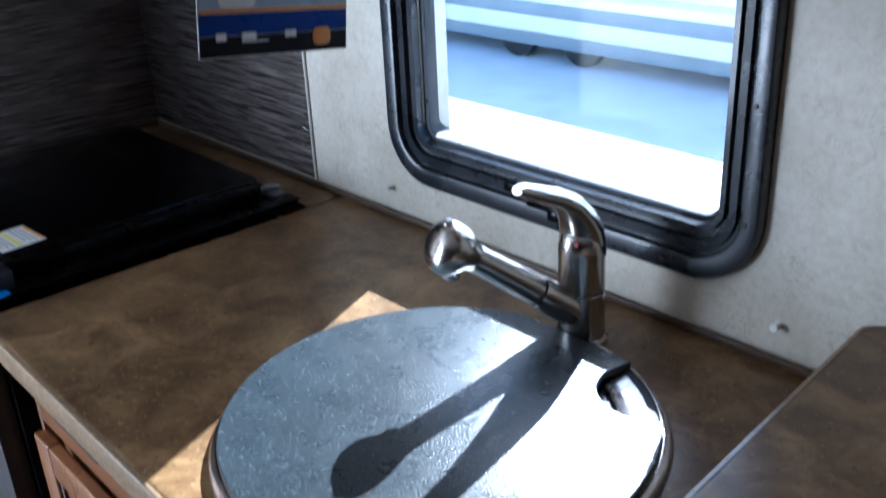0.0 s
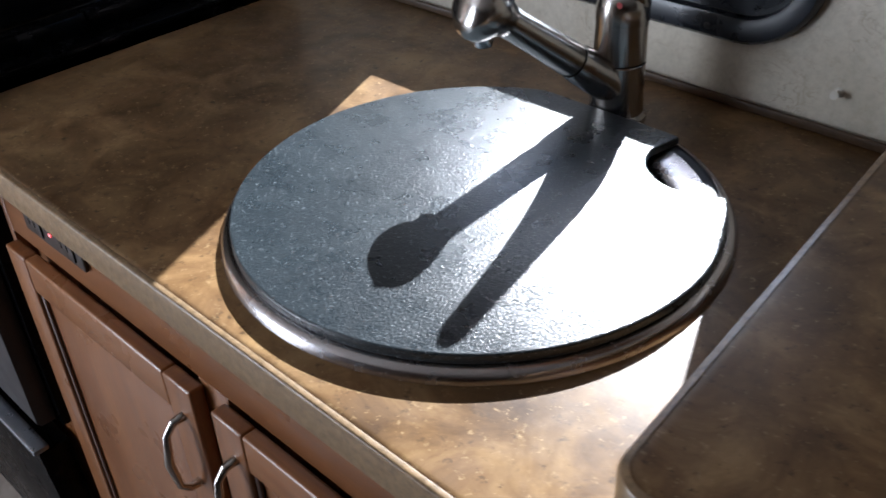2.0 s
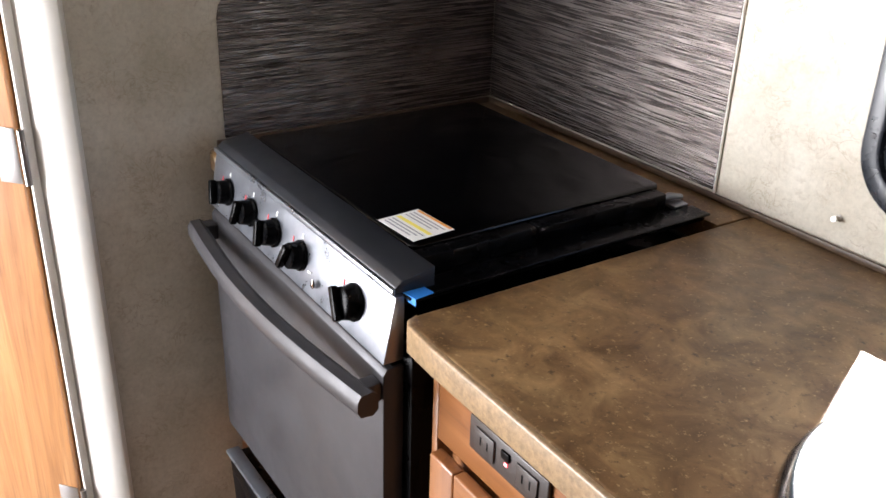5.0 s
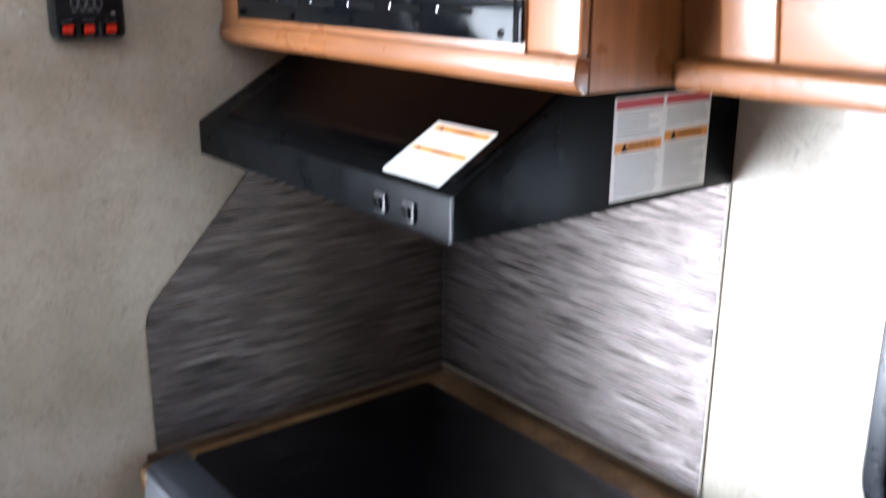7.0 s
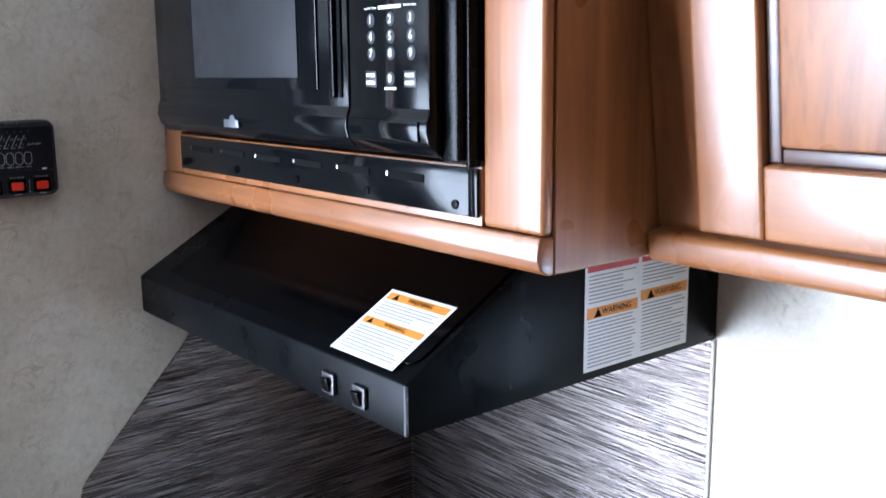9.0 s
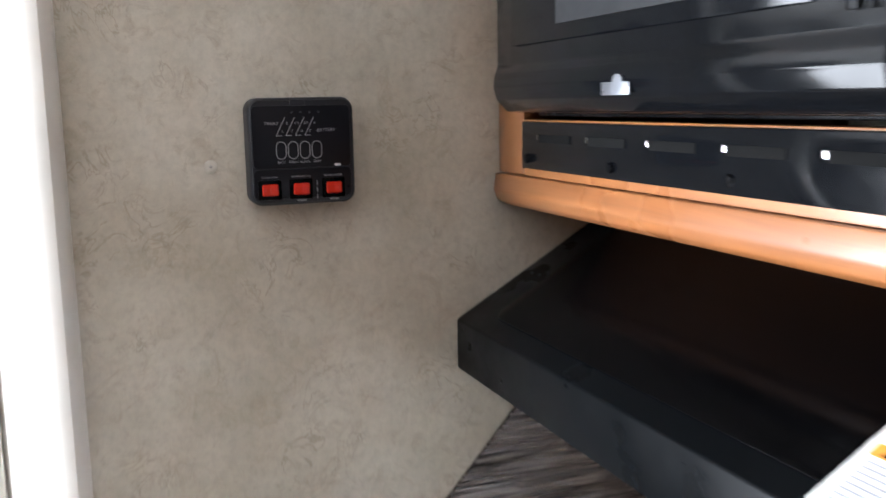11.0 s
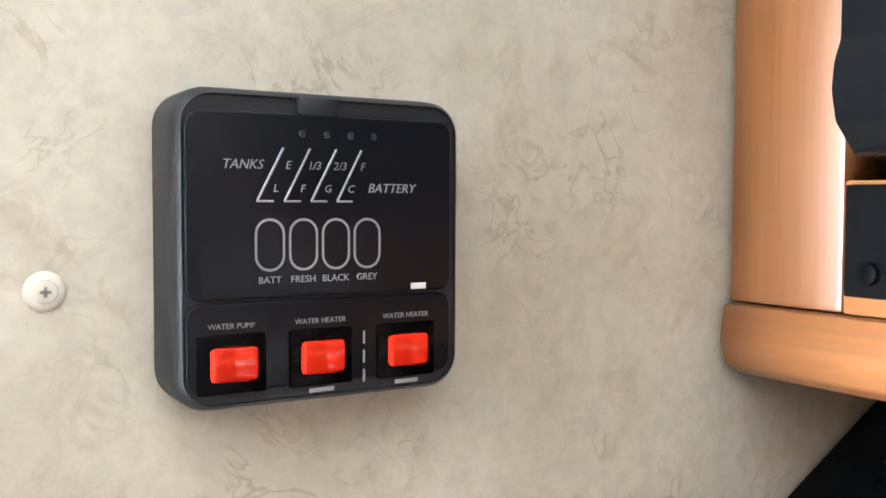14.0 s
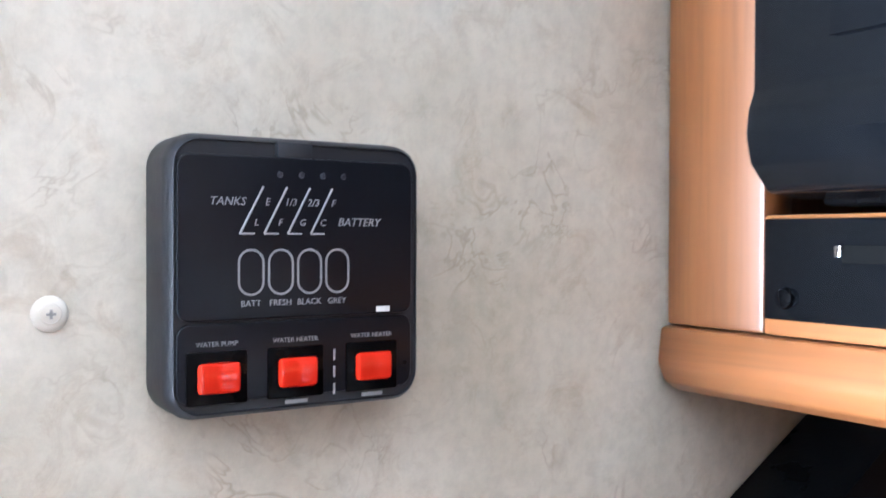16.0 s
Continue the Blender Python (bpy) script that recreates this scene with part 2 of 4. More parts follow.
def merge(*bms):
    out = bms[0]
    for b in bms[1:]:
        me = bpy.data.meshes.new("tmp")
        b.to_mesh(me)
        out.from_mesh(me)
        bpy.data.meshes.remove(me)
        b.free()
    return out


def moved(bm, m):
    bm.transform(m)
    return bm


def tube(path, radii, seg=20, squash=1.0, up=(0, 0, 1)):
    """A closed round tube through the points, one radius each; squash flattens it along up."""
    bm = bmesh.new()
    rings = []
    pts = [Vector(p) for p in path]
    for i, p in enumerate(pts):
        d = (pts[min(i + 1, len(pts) - 1)] - pts[max(i - 1, 0)]).normalized()
        side = d.cross(Vector(up))
        side = side.normalized() if side.length > 1e-4 else Vector((1, 0, 0))
        top = side.cross(d).normalized()
        rings.append([bm.verts.new(p + radii[i] * (math.cos(a) * side + squash * math.sin(a) * top)) for a in (2 * math.pi * k / seg for k in range(seg))])
    for a, b in zip(rings, rings[1:]):
        for k in range(seg):
            bm.faces.new((a[k], a[(k + 1) % seg], b[(k + 1) % seg], b[k]))
    bm.faces.new(rings[0][::-1])
    bm.faces.new(rings[-1])
    bmesh.ops.recalc_face_normals(bm, faces=bm.faces[:])
    return bm


def lathe(profile, centre, seg=48, axis='z'):
    """Turns (radius, height) pairs round an upright axis; open where the profile ends off the axis."""
    bm = bmesh.new()
    rings = []
    for r, h in profile:
        if r < 1e-6:
            rings.append([bm.verts.new((0, 0, h))])
        else:
            rings.append([bm.verts.new((r * math.cos(2 * math.pi * k / seg), r * math.sin(2 * math.pi * k / seg), h)) for k in range(seg)])
    for a, b in zip(rings, rings[1:]):
        for k in range(seg):
            f = [a[k % len(a)], a[(k + 1) % len(a)], b[(k + 1) % len(b)], b[k % len(b)]]
            f = list(dict.fromkeys(f))
            if len(f) > 2:
                bm.faces.new(f)
    bmesh.ops.recalc_face_normals(bm, faces=bm.faces[:])
    turn = {'z': Matrix.Identity(4), 'x': pose(0, 0, 0, 0, 90, 0), '-y': pose(0, 0, 0, 90, 0, 0), 'y': pose(0, 0, 0, -90, 0, 0)}[axis]
    bm.transform(Matrix.Translation(centre) @ turn)
    return bm


def prism(poly, axis, a, b, bev=0.0, seg=2):
    """A polygon of the two other axes (in order x, y, z), drawn out along axis from a to b."""
    bm = bmesh.new()

    def at(p, c):
        q = list(p)
        q.insert("xyz".index(axis), c)
        return q
    lo, hi = [bm.verts.new(at(p, a)) for p in poly], [bm.verts.new(at(p, b)) for p in poly]
    n = len(poly)
    bm.faces.new(lo)
    bm.faces.new(hi[::-1])
    for k in range(n):
        bm.faces.new((lo[k], hi[k], hi[(k + 1) % n], lo[(k + 1) % n]))
    bmesh.ops.recalc_face_normals(bm, faces=bm.faces[:])
    if bev:
        bmesh.ops.bevel(bm, geom=bm.edges[:], offset=bev, segments=seg, profile=0.5, affect='EDGES')
    return bm


def rounded(w0, w1, h0, h1, r, seg=10):
    """Points of a rectangle with round corners, counter-clockwise."""
    out = []
    for cx, cy, a0 in ((w1 - r, h1 - r, 0), (w0 + r, h1 - r, 90), (w0 + r, h0 + r, 180), (w1 - r, h0 + r, 270)):
        for k in range(seg + 1):
            a = radians(a0 + 90 * k / seg)
            out.append((cx + r * math.cos(a), cy + r * math.sin(a)))
    return out


def ring(loops, closed=False):
    """Joins loops of 3D points with equal counts by quads."""
    bm = bmesh.new()
    rows = [[bm.verts.new(p) for p in lp] for lp in loops]
    if closed:
        rows.append(rows[0])
    for a, b in zip(rows, rows[1:]):
        for k in range(len(a)):
            bm.faces.new((a[k], a[(k + 1) % len(a)], b[(k + 1) % len(a)], b[k]))
    bmesh.ops.recalc_face_normals(bm, faces=bm.faces[:])
    return bm


def mesh(bm, mat, sharp=38):
    me = bpy.data.meshes.new("mesh")
    bm.to_mesh(me)
    bm.free()
    me.materials.append(mat)
    me.shade_smooth()
    me.set_sharp_from_angle(angle=radians(sharp))
    return me


BASE = {}


def thing(name, base, label, category, group="", kind=""):
    e = new(name)
    e.empty_display_size = 0.05
    e.location = base
    BASE[e.name] = Vector(base)
    return tagged(e, label, category, group, kind)


def part(name, bm, mat, parent, label=""):
    ob = new(name, mesh(bm, mat))
    ob.parent = parent
    if parent.name in BASE:
        ob.matrix_parent_inverse = Matrix.Translation(-BASE[parent.name])
    if label:
        tagged(ob, label)
    return ob


def single(name, bm, mat, label, category, group="", kind=""):
    return tagged(new(name, mesh(bm, mat)), label, category, group, kind)


def structure(name, bm, mat, label):
    return tagged(new(name, mesh(bm, mat)), label, name.split("_")[0], "", "structure")


def letters(text, size, m, depth=0.0003, shear=0.0):
    """Text as a bmesh, centred at the origin of m in its x-y plane."""
    cu = bpy.data.curves.new("letters", 'FONT')
    cu.body, cu.size, cu.extrude, cu.shear = text, size, depth, shear
    cu.align_x, cu.align_y, cu.resolution_u = 'CENTER', 'CENTER', 2
    ob = bpy.data.objects.new("letters", cu)
    me = bpy.data.meshes.new_from_object(ob)
    bm = bmesh.new()
    bm.from_mesh(me)
    bm.transform(m)
    bpy.data.objects.remove(ob)
    bpy.data.meshes.remove(me)
    bpy.data.curves.remove(cu)
    return bm


# ---- the room ----
CZ = 0.915          # top of the counter
structure("floor", box(-1.7, 4.1, -2.4, 0.05, -0.05, 0, 0), VINYL, "mottled tan sheet vinyl floor")
structure("ceiling", box(-1.7, 4.1, -2.4, 0.05, 1.98, 2.03, 0), CEIL, "off-white panel ceiling")
WX0, WX1, WZ0, WZ1 = 0.836, 1.320, 1.040, 1.400
structure("wall_north", merge(box(-1.7, WX0, 0, 0.05, 0, 1.98, 0), box(WX1, 4.1, 0, 0.05, 0, 1.98, 0),
                              box(WX0, WX1, 0, 0.05, 0, WZ0, 0), box(WX0, WX1, 0, 0.05, WZ1, 1.98, 0)), PAPER,
          "cream wall board with a faint veined paper pattern")
structure("wall_west", box(-0.05, 0, -0.760, -0.0005, 0, 1.98, 0), PAPER, "cream partition with a faint veined paper pattern")
# out-of-view walls, darkened so they bounce little light
structure("wall_hall", box(-1.7, -1.65, -2.3395, -0.0005, 0, 1.98, 0), DIM_WALL, "unseen end wall of the entry hall, made dark to cut bounce light")
# doorway is assumed, cut to the width of the added lamp
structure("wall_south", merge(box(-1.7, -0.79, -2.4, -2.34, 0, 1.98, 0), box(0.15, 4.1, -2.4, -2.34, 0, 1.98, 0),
                              box(-0.79, 0.15, -2.4, -2.34, 0, 0.20, 0), box(-0.79, 0.15, -2.4, -2.34, 1.84, 1.98, 0)), DIM_WALL,
          "unseen wall with an assumed entry doorway, made dark to cut bounce light")
structure("wall_east", box(4.06, 4.1, -2.4, 0.05, 0, 1.98, 0), DIM_WALL, "unseen end wall made dark to cut bounce light")

# white post at the end of the partition, and the wooden door beyond it
post = thing("trim_post", (0, -0.785, 0), "white painted door post at the end of the partition", "trim", kind="structure")
part("casing", prism([(-0.052, -0.754), (0.0005, -0.749), (0.014, -0.750), (0.022, -0.753), (0.026, -0.759), (0.025, -0.768), (0.019, -0.780), (0.011, -0.793), (0.002, -0.804), (-0.010, -0.812), (-0.052, -0.812)], 'z', 0, 1.98), WHITE, post)
part("bead", box(-0.040, -0.004, -0.825, -0.8125, 0, 1.98, 0.002), WHITE, post)
door = thing("door_1", (-0.01, -0.83, 0), "orange-brown wooden passage door standing ajar", "door", kind="structure")
SWING = pose(-0.012, -0.832, 0, 0, 0, -48)          # hinged at the post, swung into the entry hall
part("leaf", moved(box(-0.026, 0.0, -0.690, -0.004, 0.01, 1.975, 0.003), SWING), DOORW, door)
for z in (0.25, 0.90, 1.70):
    part("hinge", merge(moved(box(0.0005, 0.003, -0.040, -0.004, z, z + 0.085, 0.0005), SWING), tube([(-0.004, -0.829, z), (-0.004, -0.829, z + 0.085)], [0.005, 0.005], 10)), SCREWM, door, "dark metal hinge")

# backsplash panels with a thin edge strip
splash = thing("backsplash", (0.28, -0.26, CZ), "dark bronze streaked metal-look backsplash behind the range", "backsplash", kind="structure")
part("side_sheet", prism([(-0.004, CZ + 0.012), (-0.528, CZ + 0.012), (-0.528, 1.118), (-0.524, 1.136), (-0.514, 1.150), (-0.375, 1.302), (-0.330, 1.352), (-0.004, 1.352)], 'x', 0.0005, 0.004), SPLASH, splash)
part("back_sheet", box(0.0045, 0.556, -0.004, -0.0005, CZ + 0.012, 1.352, 0.0005, 1), SPLASH, splash)
part("edge_strip", box(0.5565, 0.5595, -0.005, -0.0005, CZ + 0.001, 1.352, 0.001, 1), WHITE, splash, "thin white plastic edge strip")

# ---- counter ----
counter = thing("countertop", (1.05, -0.29, CZ - 0.036), "dark brown mottled laminate countertop with a rounded front edge", "countertop")
SINK = Vector((1.216, -0.3277, CZ))


def slab(poly, z0, z1, r=0.007):
    bm = prism(poly, 'z', z0, z1)
    edges = [e for e in bm.edges if abs(e.verts[0].co.z - e.verts[1].co.z) < 1e-5]
    bmesh.ops.bevel(bm, geom=edges, offset=r, segments=3, profile=0.5, affect='EDGES')
    return bm


part("top", slab([(0.629, -0.555), (0.634, -0.566), (0.645, -0.573), (0.70, -0.575), (1.60, -0.577), (1.60, -0.001), (0.629, -0.001)], CZ - 0.036, CZ), LAM, counter)
part("front_edge_band", slab([(0.6275, -0.5535), (0.633, -0.5675), (0.6445, -0.5750), (0.70, -0.5775), (1.4845, -0.5795), (1.4845, -0.5700), (0.70, -0.568), (0.646, -0.5655), (0.639, -0.561), (0.6355, -0.550)], CZ - 0.0365, CZ - 0.0012, 0.003), EDGE, counter, "laminate edge painted tan for the light it catches")
part("back_strip", box(0.001, 0.6285, -0.072, -0.001, CZ - 0.036, CZ, 0.002), LAM, counter)
part("side_strip", slab([(0.001, -0.0725), (0.001, -0.545), (0.012, -0.560), (0.040, -0.563), (0.055, -0.552), (0.055, -0.0725)], CZ - 0.036, CZ, 0.006), LAM, counter)
part("cove_back", box(0.005, 1.60, -0.010, -0.0045, CZ + 0.0002, CZ + 0.010, 0.002), COVE, counter)
part("cove_side", box(0.0045, 0.012, -0.545, -0.011, CZ + 0.0002, CZ + 0.011, 0.002), COVE, counter)

# raised board at the end of the counter, on its own cabinet
board = thing("side_counter", (1.95, -0.29, 0), "raised brown mottled laminate side counter with rounded corners", "counter")
RZ = 1.0


def skewed(points):
    return [(x - 0.068 * y, y) for x, y in points]


pts = skewed(rounded(1.477, 2.45, -0.565, -0.004, 0.022, 8))
part("board_top", slab(pts, RZ - 0.032, RZ, 0.006), LAM, board)
lp = skewed(rounded(1.4755, 2.4515, -0.5665, -0.0025, 0.0235, 8))
part("board_edge", ring([[(x, y, RZ - 0.031) for x, y in lp], [(x, y, RZ - 0.004) for x, y in lp], [(x, y, RZ - 0.0010) for x, y in skewed(rounded(1.4770, 2.45, -0.565, -0.004, 0.022, 8))], [(x, y, RZ + 0.0004) for x, y in skewed(rounded(1.4815, 2.4455, -0.5605, -0.0085, 0.0175, 8))]]), EDGE, board, "laminate edge painted tan for the light it catches")
part("board_panel", box(1.602, 2.42, -0.53, -0.02, 0.0, RZ - 0.0325, 0.002), WOOD_Z, board)

# ---- sink, lid, faucet ----
sink = thing("sink", SINK, "round stainless steel sink set into the countertop", "sink")
part("rim", lathe([(0.172, 0.001), (0.174, 0.0055), (0.178, 0.0080), (0.192, 0.0092), (0.204, 0.0100), (0.2130, 0.0102), (0.2175, 0.0092), (0.2205, 0.0066), (0.2220, 0.0032), (0.2230, 0.0005), (0.210, 0.0005)], SINK, 96), RIM, sink)
part("bowl", lathe([(0.0, 0.0006), (0.190, 0.0006)], SINK, 64), RIM, sink)
lid = thing("sink_cover", SINK + Vector((0, 0, 0.0104)), "round dark slate-grey sink cover with a finger notch, dusty", "sink cover")
notch_c, notch_r = Vector((0.128, 0.168)), 0.0537
outline = []
R = 0.2127
for k in range(144):
    a = 2 * math.pi * k / 144
    p = Vector((R * math.cos(a), R * math.sin(a)))
    d = p - notch_c
    if d.length < notch_r:
        # pull the edge in to the round cut-out
        dirn = p.normalized()
        along = notch_c.dot(dirn)
        off2 = notch_r ** 2 - (notch_c.length_squared - along ** 2)
        p = dirn * (along - math.sqrt(max(off2, 0)))
    outline.append((SINK.x + p.x, min(SINK.y + p.y, -0.1300)))
part("lid_plate", slab(outline, CZ + 0.0106, CZ + 0.0200, 0.0022), SLATE, lid)

part("rubber_gasket", lathe([(0.203, 0.0103), (0.2113, 0.0103), (0.2118, 0.0115), (0.2108, 0.0122)], SINK + Vector((0, 0, 0.0001)), 96), RUBBER, lid, "thin black rubber edge")

FB = Vector((1.206, -0.102, CZ))
faucet = thing("faucet", FB, "brushed nickel single-lever faucet with a pull-out spray spout", "faucet")
part("base_body", lathe([(0.0, 0.0), (0.031, 0.0), (0.031, 0.006), (0.0275, 0.010), (0.0265, 0.030), (0.0262, 0.0625), (0.0252, 0.0635), (0, 0.0635)], FB, 40), NICKEL, faucet)
part("seam", lathe([(0.0, 0.0636), (0.0249, 0.0636), (0.0249, 0.0652), (0, 0.0652)], FB, 40), SLOTM, faucet)
part("upper_body", lathe([(0.0, 0.0653), (0.0258, 0.0653), (0.0262, 0.070), (0.0255, 0.105), (0.0262, 0.1055), (0.0264, 0.110), (0.0258, 0.120), (0.0235, 0.130), (0.017, 0.138), (0.008, 0.142), (0.0, 0.143)], FB, 40), NICKEL, faucet)
lev = [(0, 0, 0.1082), (0, 0, 0.122), (0.001, -0.003, 0.138), (0.003, -0.014, 0.156), (0.005, -0.030, 0.174), (0.009, -0.056, 0.190), (0.013, -0.085, 0.203), (0.017, -0.113, 0.215), (0.018, -0.121, 0.218)]
lever = part("lever", tube([FB + Vector(p) for p in lev], [0.0266, 0.0264, 0.0252, 0.0222, 0.0180, 0.0145, 0.0122, 0.0102, 0.0060], 28, 0.72), NICKEL, faucet)
part("marker", lathe([(0, 0.0), (0.003, 0.0), (0.003, 0.0008), (0, 0.0008)], FB + Vector((0.012, -0.0245, 0.128)), 12, '-y'), REDINK, lever, "small red temperature mark")
HEAD = Vector((1.162, -0.252, 1.066))
START = FB + Vector((0.000, -0.010, 0.040))
ax = HEAD - START


def on(t, dz=0.0):
    return START + ax * t + Vector((0, 0, dz))


part("spout_socket", tube([on(0.0), on(0.12), on(0.30), on(0.335)], [0.019, 0.0205, 0.0190, 0.0175], 24), NICKEL, faucet)
part("spout_seam", tube([on(0.336), on(0.348)], [0.0165, 0.0165], 24), SLOTM, faucet)
part("spout_arm", tube([on(0.349), on(0.40), on(0.60), on(0.80), on(0.90)], [0.0172, 0.0175, 0.0160, 0.0150, 0.0165], 24), NICKEL, faucet)
hs = ((0.84, 0.0152), (0.88, 0.0178), (0.92, 0.0222), (0.96, 0.0258), (1.0, 0.0280), (1.04, 0.0288), (1.08, 0.0278), (1.115, 0.0245), (1.138, 0.0195), (1.152, 0.0125), (1.157, 0.0030))
spray = part("spray_head", tube([on(a, -0.05 * max(a - 0.95, 0)) for a, _ in hs], [b for _, b in hs], 32), NICKEL, faucet)
part("nozzle", lathe([(0, 0.0), (0.0085, 0.0), (0.0095, 0.004), (0.0095, 0.012), (0, 0.012)], HEAD + Vector((-0.001, -0.002, -0.0345)), 20), CHROME, spray, "small chrome aerator")
part("button", tube([on(0.98, 0.0225), on(1.02, 0.0250), on(1.06, 0.0225)], [0.003, 0.008, 0.003], 16, 0.5), CHROME, spray, "oval spray button")

# ---- base cabinets ----
cab = thing("base_cabinet", (1.10, -0.30, 0), "stained maple base cabinet below the sink counter, doors shut", "cabinet")
FY = -0.536
part("carcass", box(0.652, 1.595, FY + 0.0185, -0.006, 0.0, CZ - 0.037, 0.001), WOOD_Z, cab)
part("top_rail", box(0.652, 1.595, FY, FY + 0.018, 0.756, CZ - 0.0375, 0.001), WOOD_X, cab)
part("end_stile", box(0.640, 0.6515, FY, -0.03, 0.0, CZ - 0.0375, 0.001), WOOD_Z, cab)
part("centre_stile", box(1.040, 1.088, FY, FY + 0.018, 0.10, 0.7555, 0.001), WOOD_Z, cab)
part("toe_rail", box(0.652, 1.595, FY, FY + 0.018, 0.0, 0.0995, 0.001), WOOD_X, cab)


def cabinet_door(parent, x0, x1, z0, z1, yf, handle_x, st=0.048):
    """Frame-and-panel door whose front lies at yf, with a bow pull near one upright."""
    d = part("door", box(x0 + st - 0.004, x1 - st + 0.004, yf + 0.009, yf + 0.016, z0 + st, z1 - st, 0.0008), WOOD_Z, parent)
    for a in (x0, x1 - st):
        part("stile", box(a, a + st, yf, yf + 0.0175, z0, z1, 0.003, 3), WOOD_Z, d)
    for b in (z0, z1 - st):
        part("rail", box(x0 + st + 0.0003, x1 - st - 0.0003, yf + 0.0003, yf + 0.0172, b, b + st, 0.003, 3), WOOD_X, d)
    # dark glazed inner bead
    for a in (x0 + st, x1 - st - 0.007):
        part("bead", box(a, a + 0.007, yf + 0.004, yf + 0.0089, z0 + st + 0.0072, z1 - st - 0.0072, 0.002), WOOD_D, d, "dark glazed bead")
    for b in (z0 + st, z1 - st - 0.007):
        part("bead", box(x0 + st, x1 - st, yf + 0.004, yf + 0.0089, b, b + 0.007, 0.002), WOOD_D, d, "dark glazed bead")
    if handle_x is not None:
        zt = z1 - 0.045
        path = [(handle_x, yf + 0.001, zt), (handle_x, yf - 0.012, zt - 0.001), (handle_x, yf - 0.022, zt - 0.012), (handle_x, yf - 0.027, zt - 0.048), (handle_x, yf - 0.022, zt - 0.084), (handle_x, yf - 0.012, zt - 0.095), (handle_x, yf + 0.001, zt - 0.096)]
        part("pull_handle", tube(path, [0.0055, 0.0045, 0.004, 0.0052, 0.004, 0.0045, 0.0055], 14, up=(1, 0, 0)), NICKEL, d, "bowed satin nickel pull")
    return d


cabinet_door(cab, 0.664, 1.049, 0.09, 0.751, FY - 0.0185, 1.024)
cabinet_door(cab, 1.083, 1.470, 0.09, 0.751, FY - 0.0185, 1.111)

outlet = thing("power_outlet", (0.788, FY, 0.808), "dark brown double power outlet with a red test light", "outlet")
part("plate", box(0.722, 0.855, FY - 0.006, FY - 0.0003, 0.792, 0.836, 0.002, 2), BROWNP, outlet)
for x in (0.752, 0.824):
    s = part("socket", box(x - 0.017, x + 0.017, FY - 0.0085, FY - 0.0062, 0.800, 0.828, 0.001), BROWNP, outlet)
    for dx in (-0.006, 0.006):
        part("slot", box(x + dx - 0.001, x + dx + 0.001, FY - 0.0089, FY - 0.0086, 0.810, 0.820, 0), SLOTM, s)
part("test_button", box(0.781, 0.795, FY - 0.0088, FY - 0.0062, 0.818, 0.828, 0.001), BLACK, outlet)
part("indicator", box(0.786, 0.791, FY - 0.0075, FY - 0.0062, 0.810, 0.814, 0.0005), LED, outlet, "small lit red test light")

base2 = thing("plinth_cabinet", (0.33, -0.28, 0), "stained maple plinth cabinet below the range", "cabinet")
part("plinth_front", box(0.004, 0.6395, -0.542, -0.524, 0.0, 0.418, 0.001), WOOD_X, base2)
part("plinth_top", box(0.004, 0.6395, -0.5235, -0.02, 0.400, 0.418, 0.001), WOOD_X, base2)
flap = thing("lower_panel", (0.35, -0.58, 0.06), "black drop-front panel with a shiny metal top edge", "panel")
part("sheet", prism([(-0.553, 0.05), (-0.585, 0.05), (-0.600, 0.392), (-0.553, 0.392)], 'x', 0.10, 0.622, 0.003), BLACK, flap)
part("edge_bar", box(0.10, 0.622, -0.606, -0.582, 0.393, 0.402, 0.003), SILVER, flap, "bright metal edge")

# ---- range ----
rng = thing("range", (0.335, -0.31, 0.4185), "black gas range with glass cover and silver knob panel", "range")
RX0, RX1 = 0.058, 0.612
part("body", box(RX0 + 0.004, RX1 + 0.012, -0.555, -0.078, 0.4185, 0.878, 0.002), BLACK, rng)
part("top_tray", box(RX0 + 0.001, RX1 - 0.002, -0.556, -0.076, CZ + 0.0005, CZ + 0.010, 0.003), BLACK, rng)
cover = part("glass_cover", slab(rounded(0.092, 0.548, -0.512, -0.104, 0.012, 5), CZ + 0.0105, 0.953, 0.004), COVER, rng, "glossy black glass cover, closed")
part("front_band", prism([(-0.5135, 0.953), (-0.556, 0.945), (-0.566, 0.938), (-0.566, 0.930), (-0.5135, 0.926)], 'x', RX0 + 0.006, 0.604, 0.002), BAND, rng, "satin black sloping front band")
part("bright_lip", box(RX0 + 0.008, 0.606, -0.571, -0.5665, 0.9295, 0.9375, 0.0015), SILVER, rng, "bright metal lip")
part("side_arm", box(0.551, 0.574, -0.340, -0.118, 0.9255, 0.9505, 0.003), BLACK, rng)
part("side_arm", box(0.551, 0.574, -0.511, -0.3435, 0.9255, 0.9505, 0.003), BLACK, rng)
part("side_rail", box(0.583, 0.618, -0.556, -0.076, CZ + 0.0105, 0.929, 0.005, 3), BLACK, rng)
part("hinge", merge(tube([(0.556, -0.116, 0.934), (0.560, -0.098, 0.938), (0.566, -0.080, 0.936)], [0.004, 0.006, 0.004], 12),
                        box(0.552, 0.580, -0.106, -0.080, 0.9255, 0.931, 0.001)), SILVER, rng, "small chrome cover hinge")
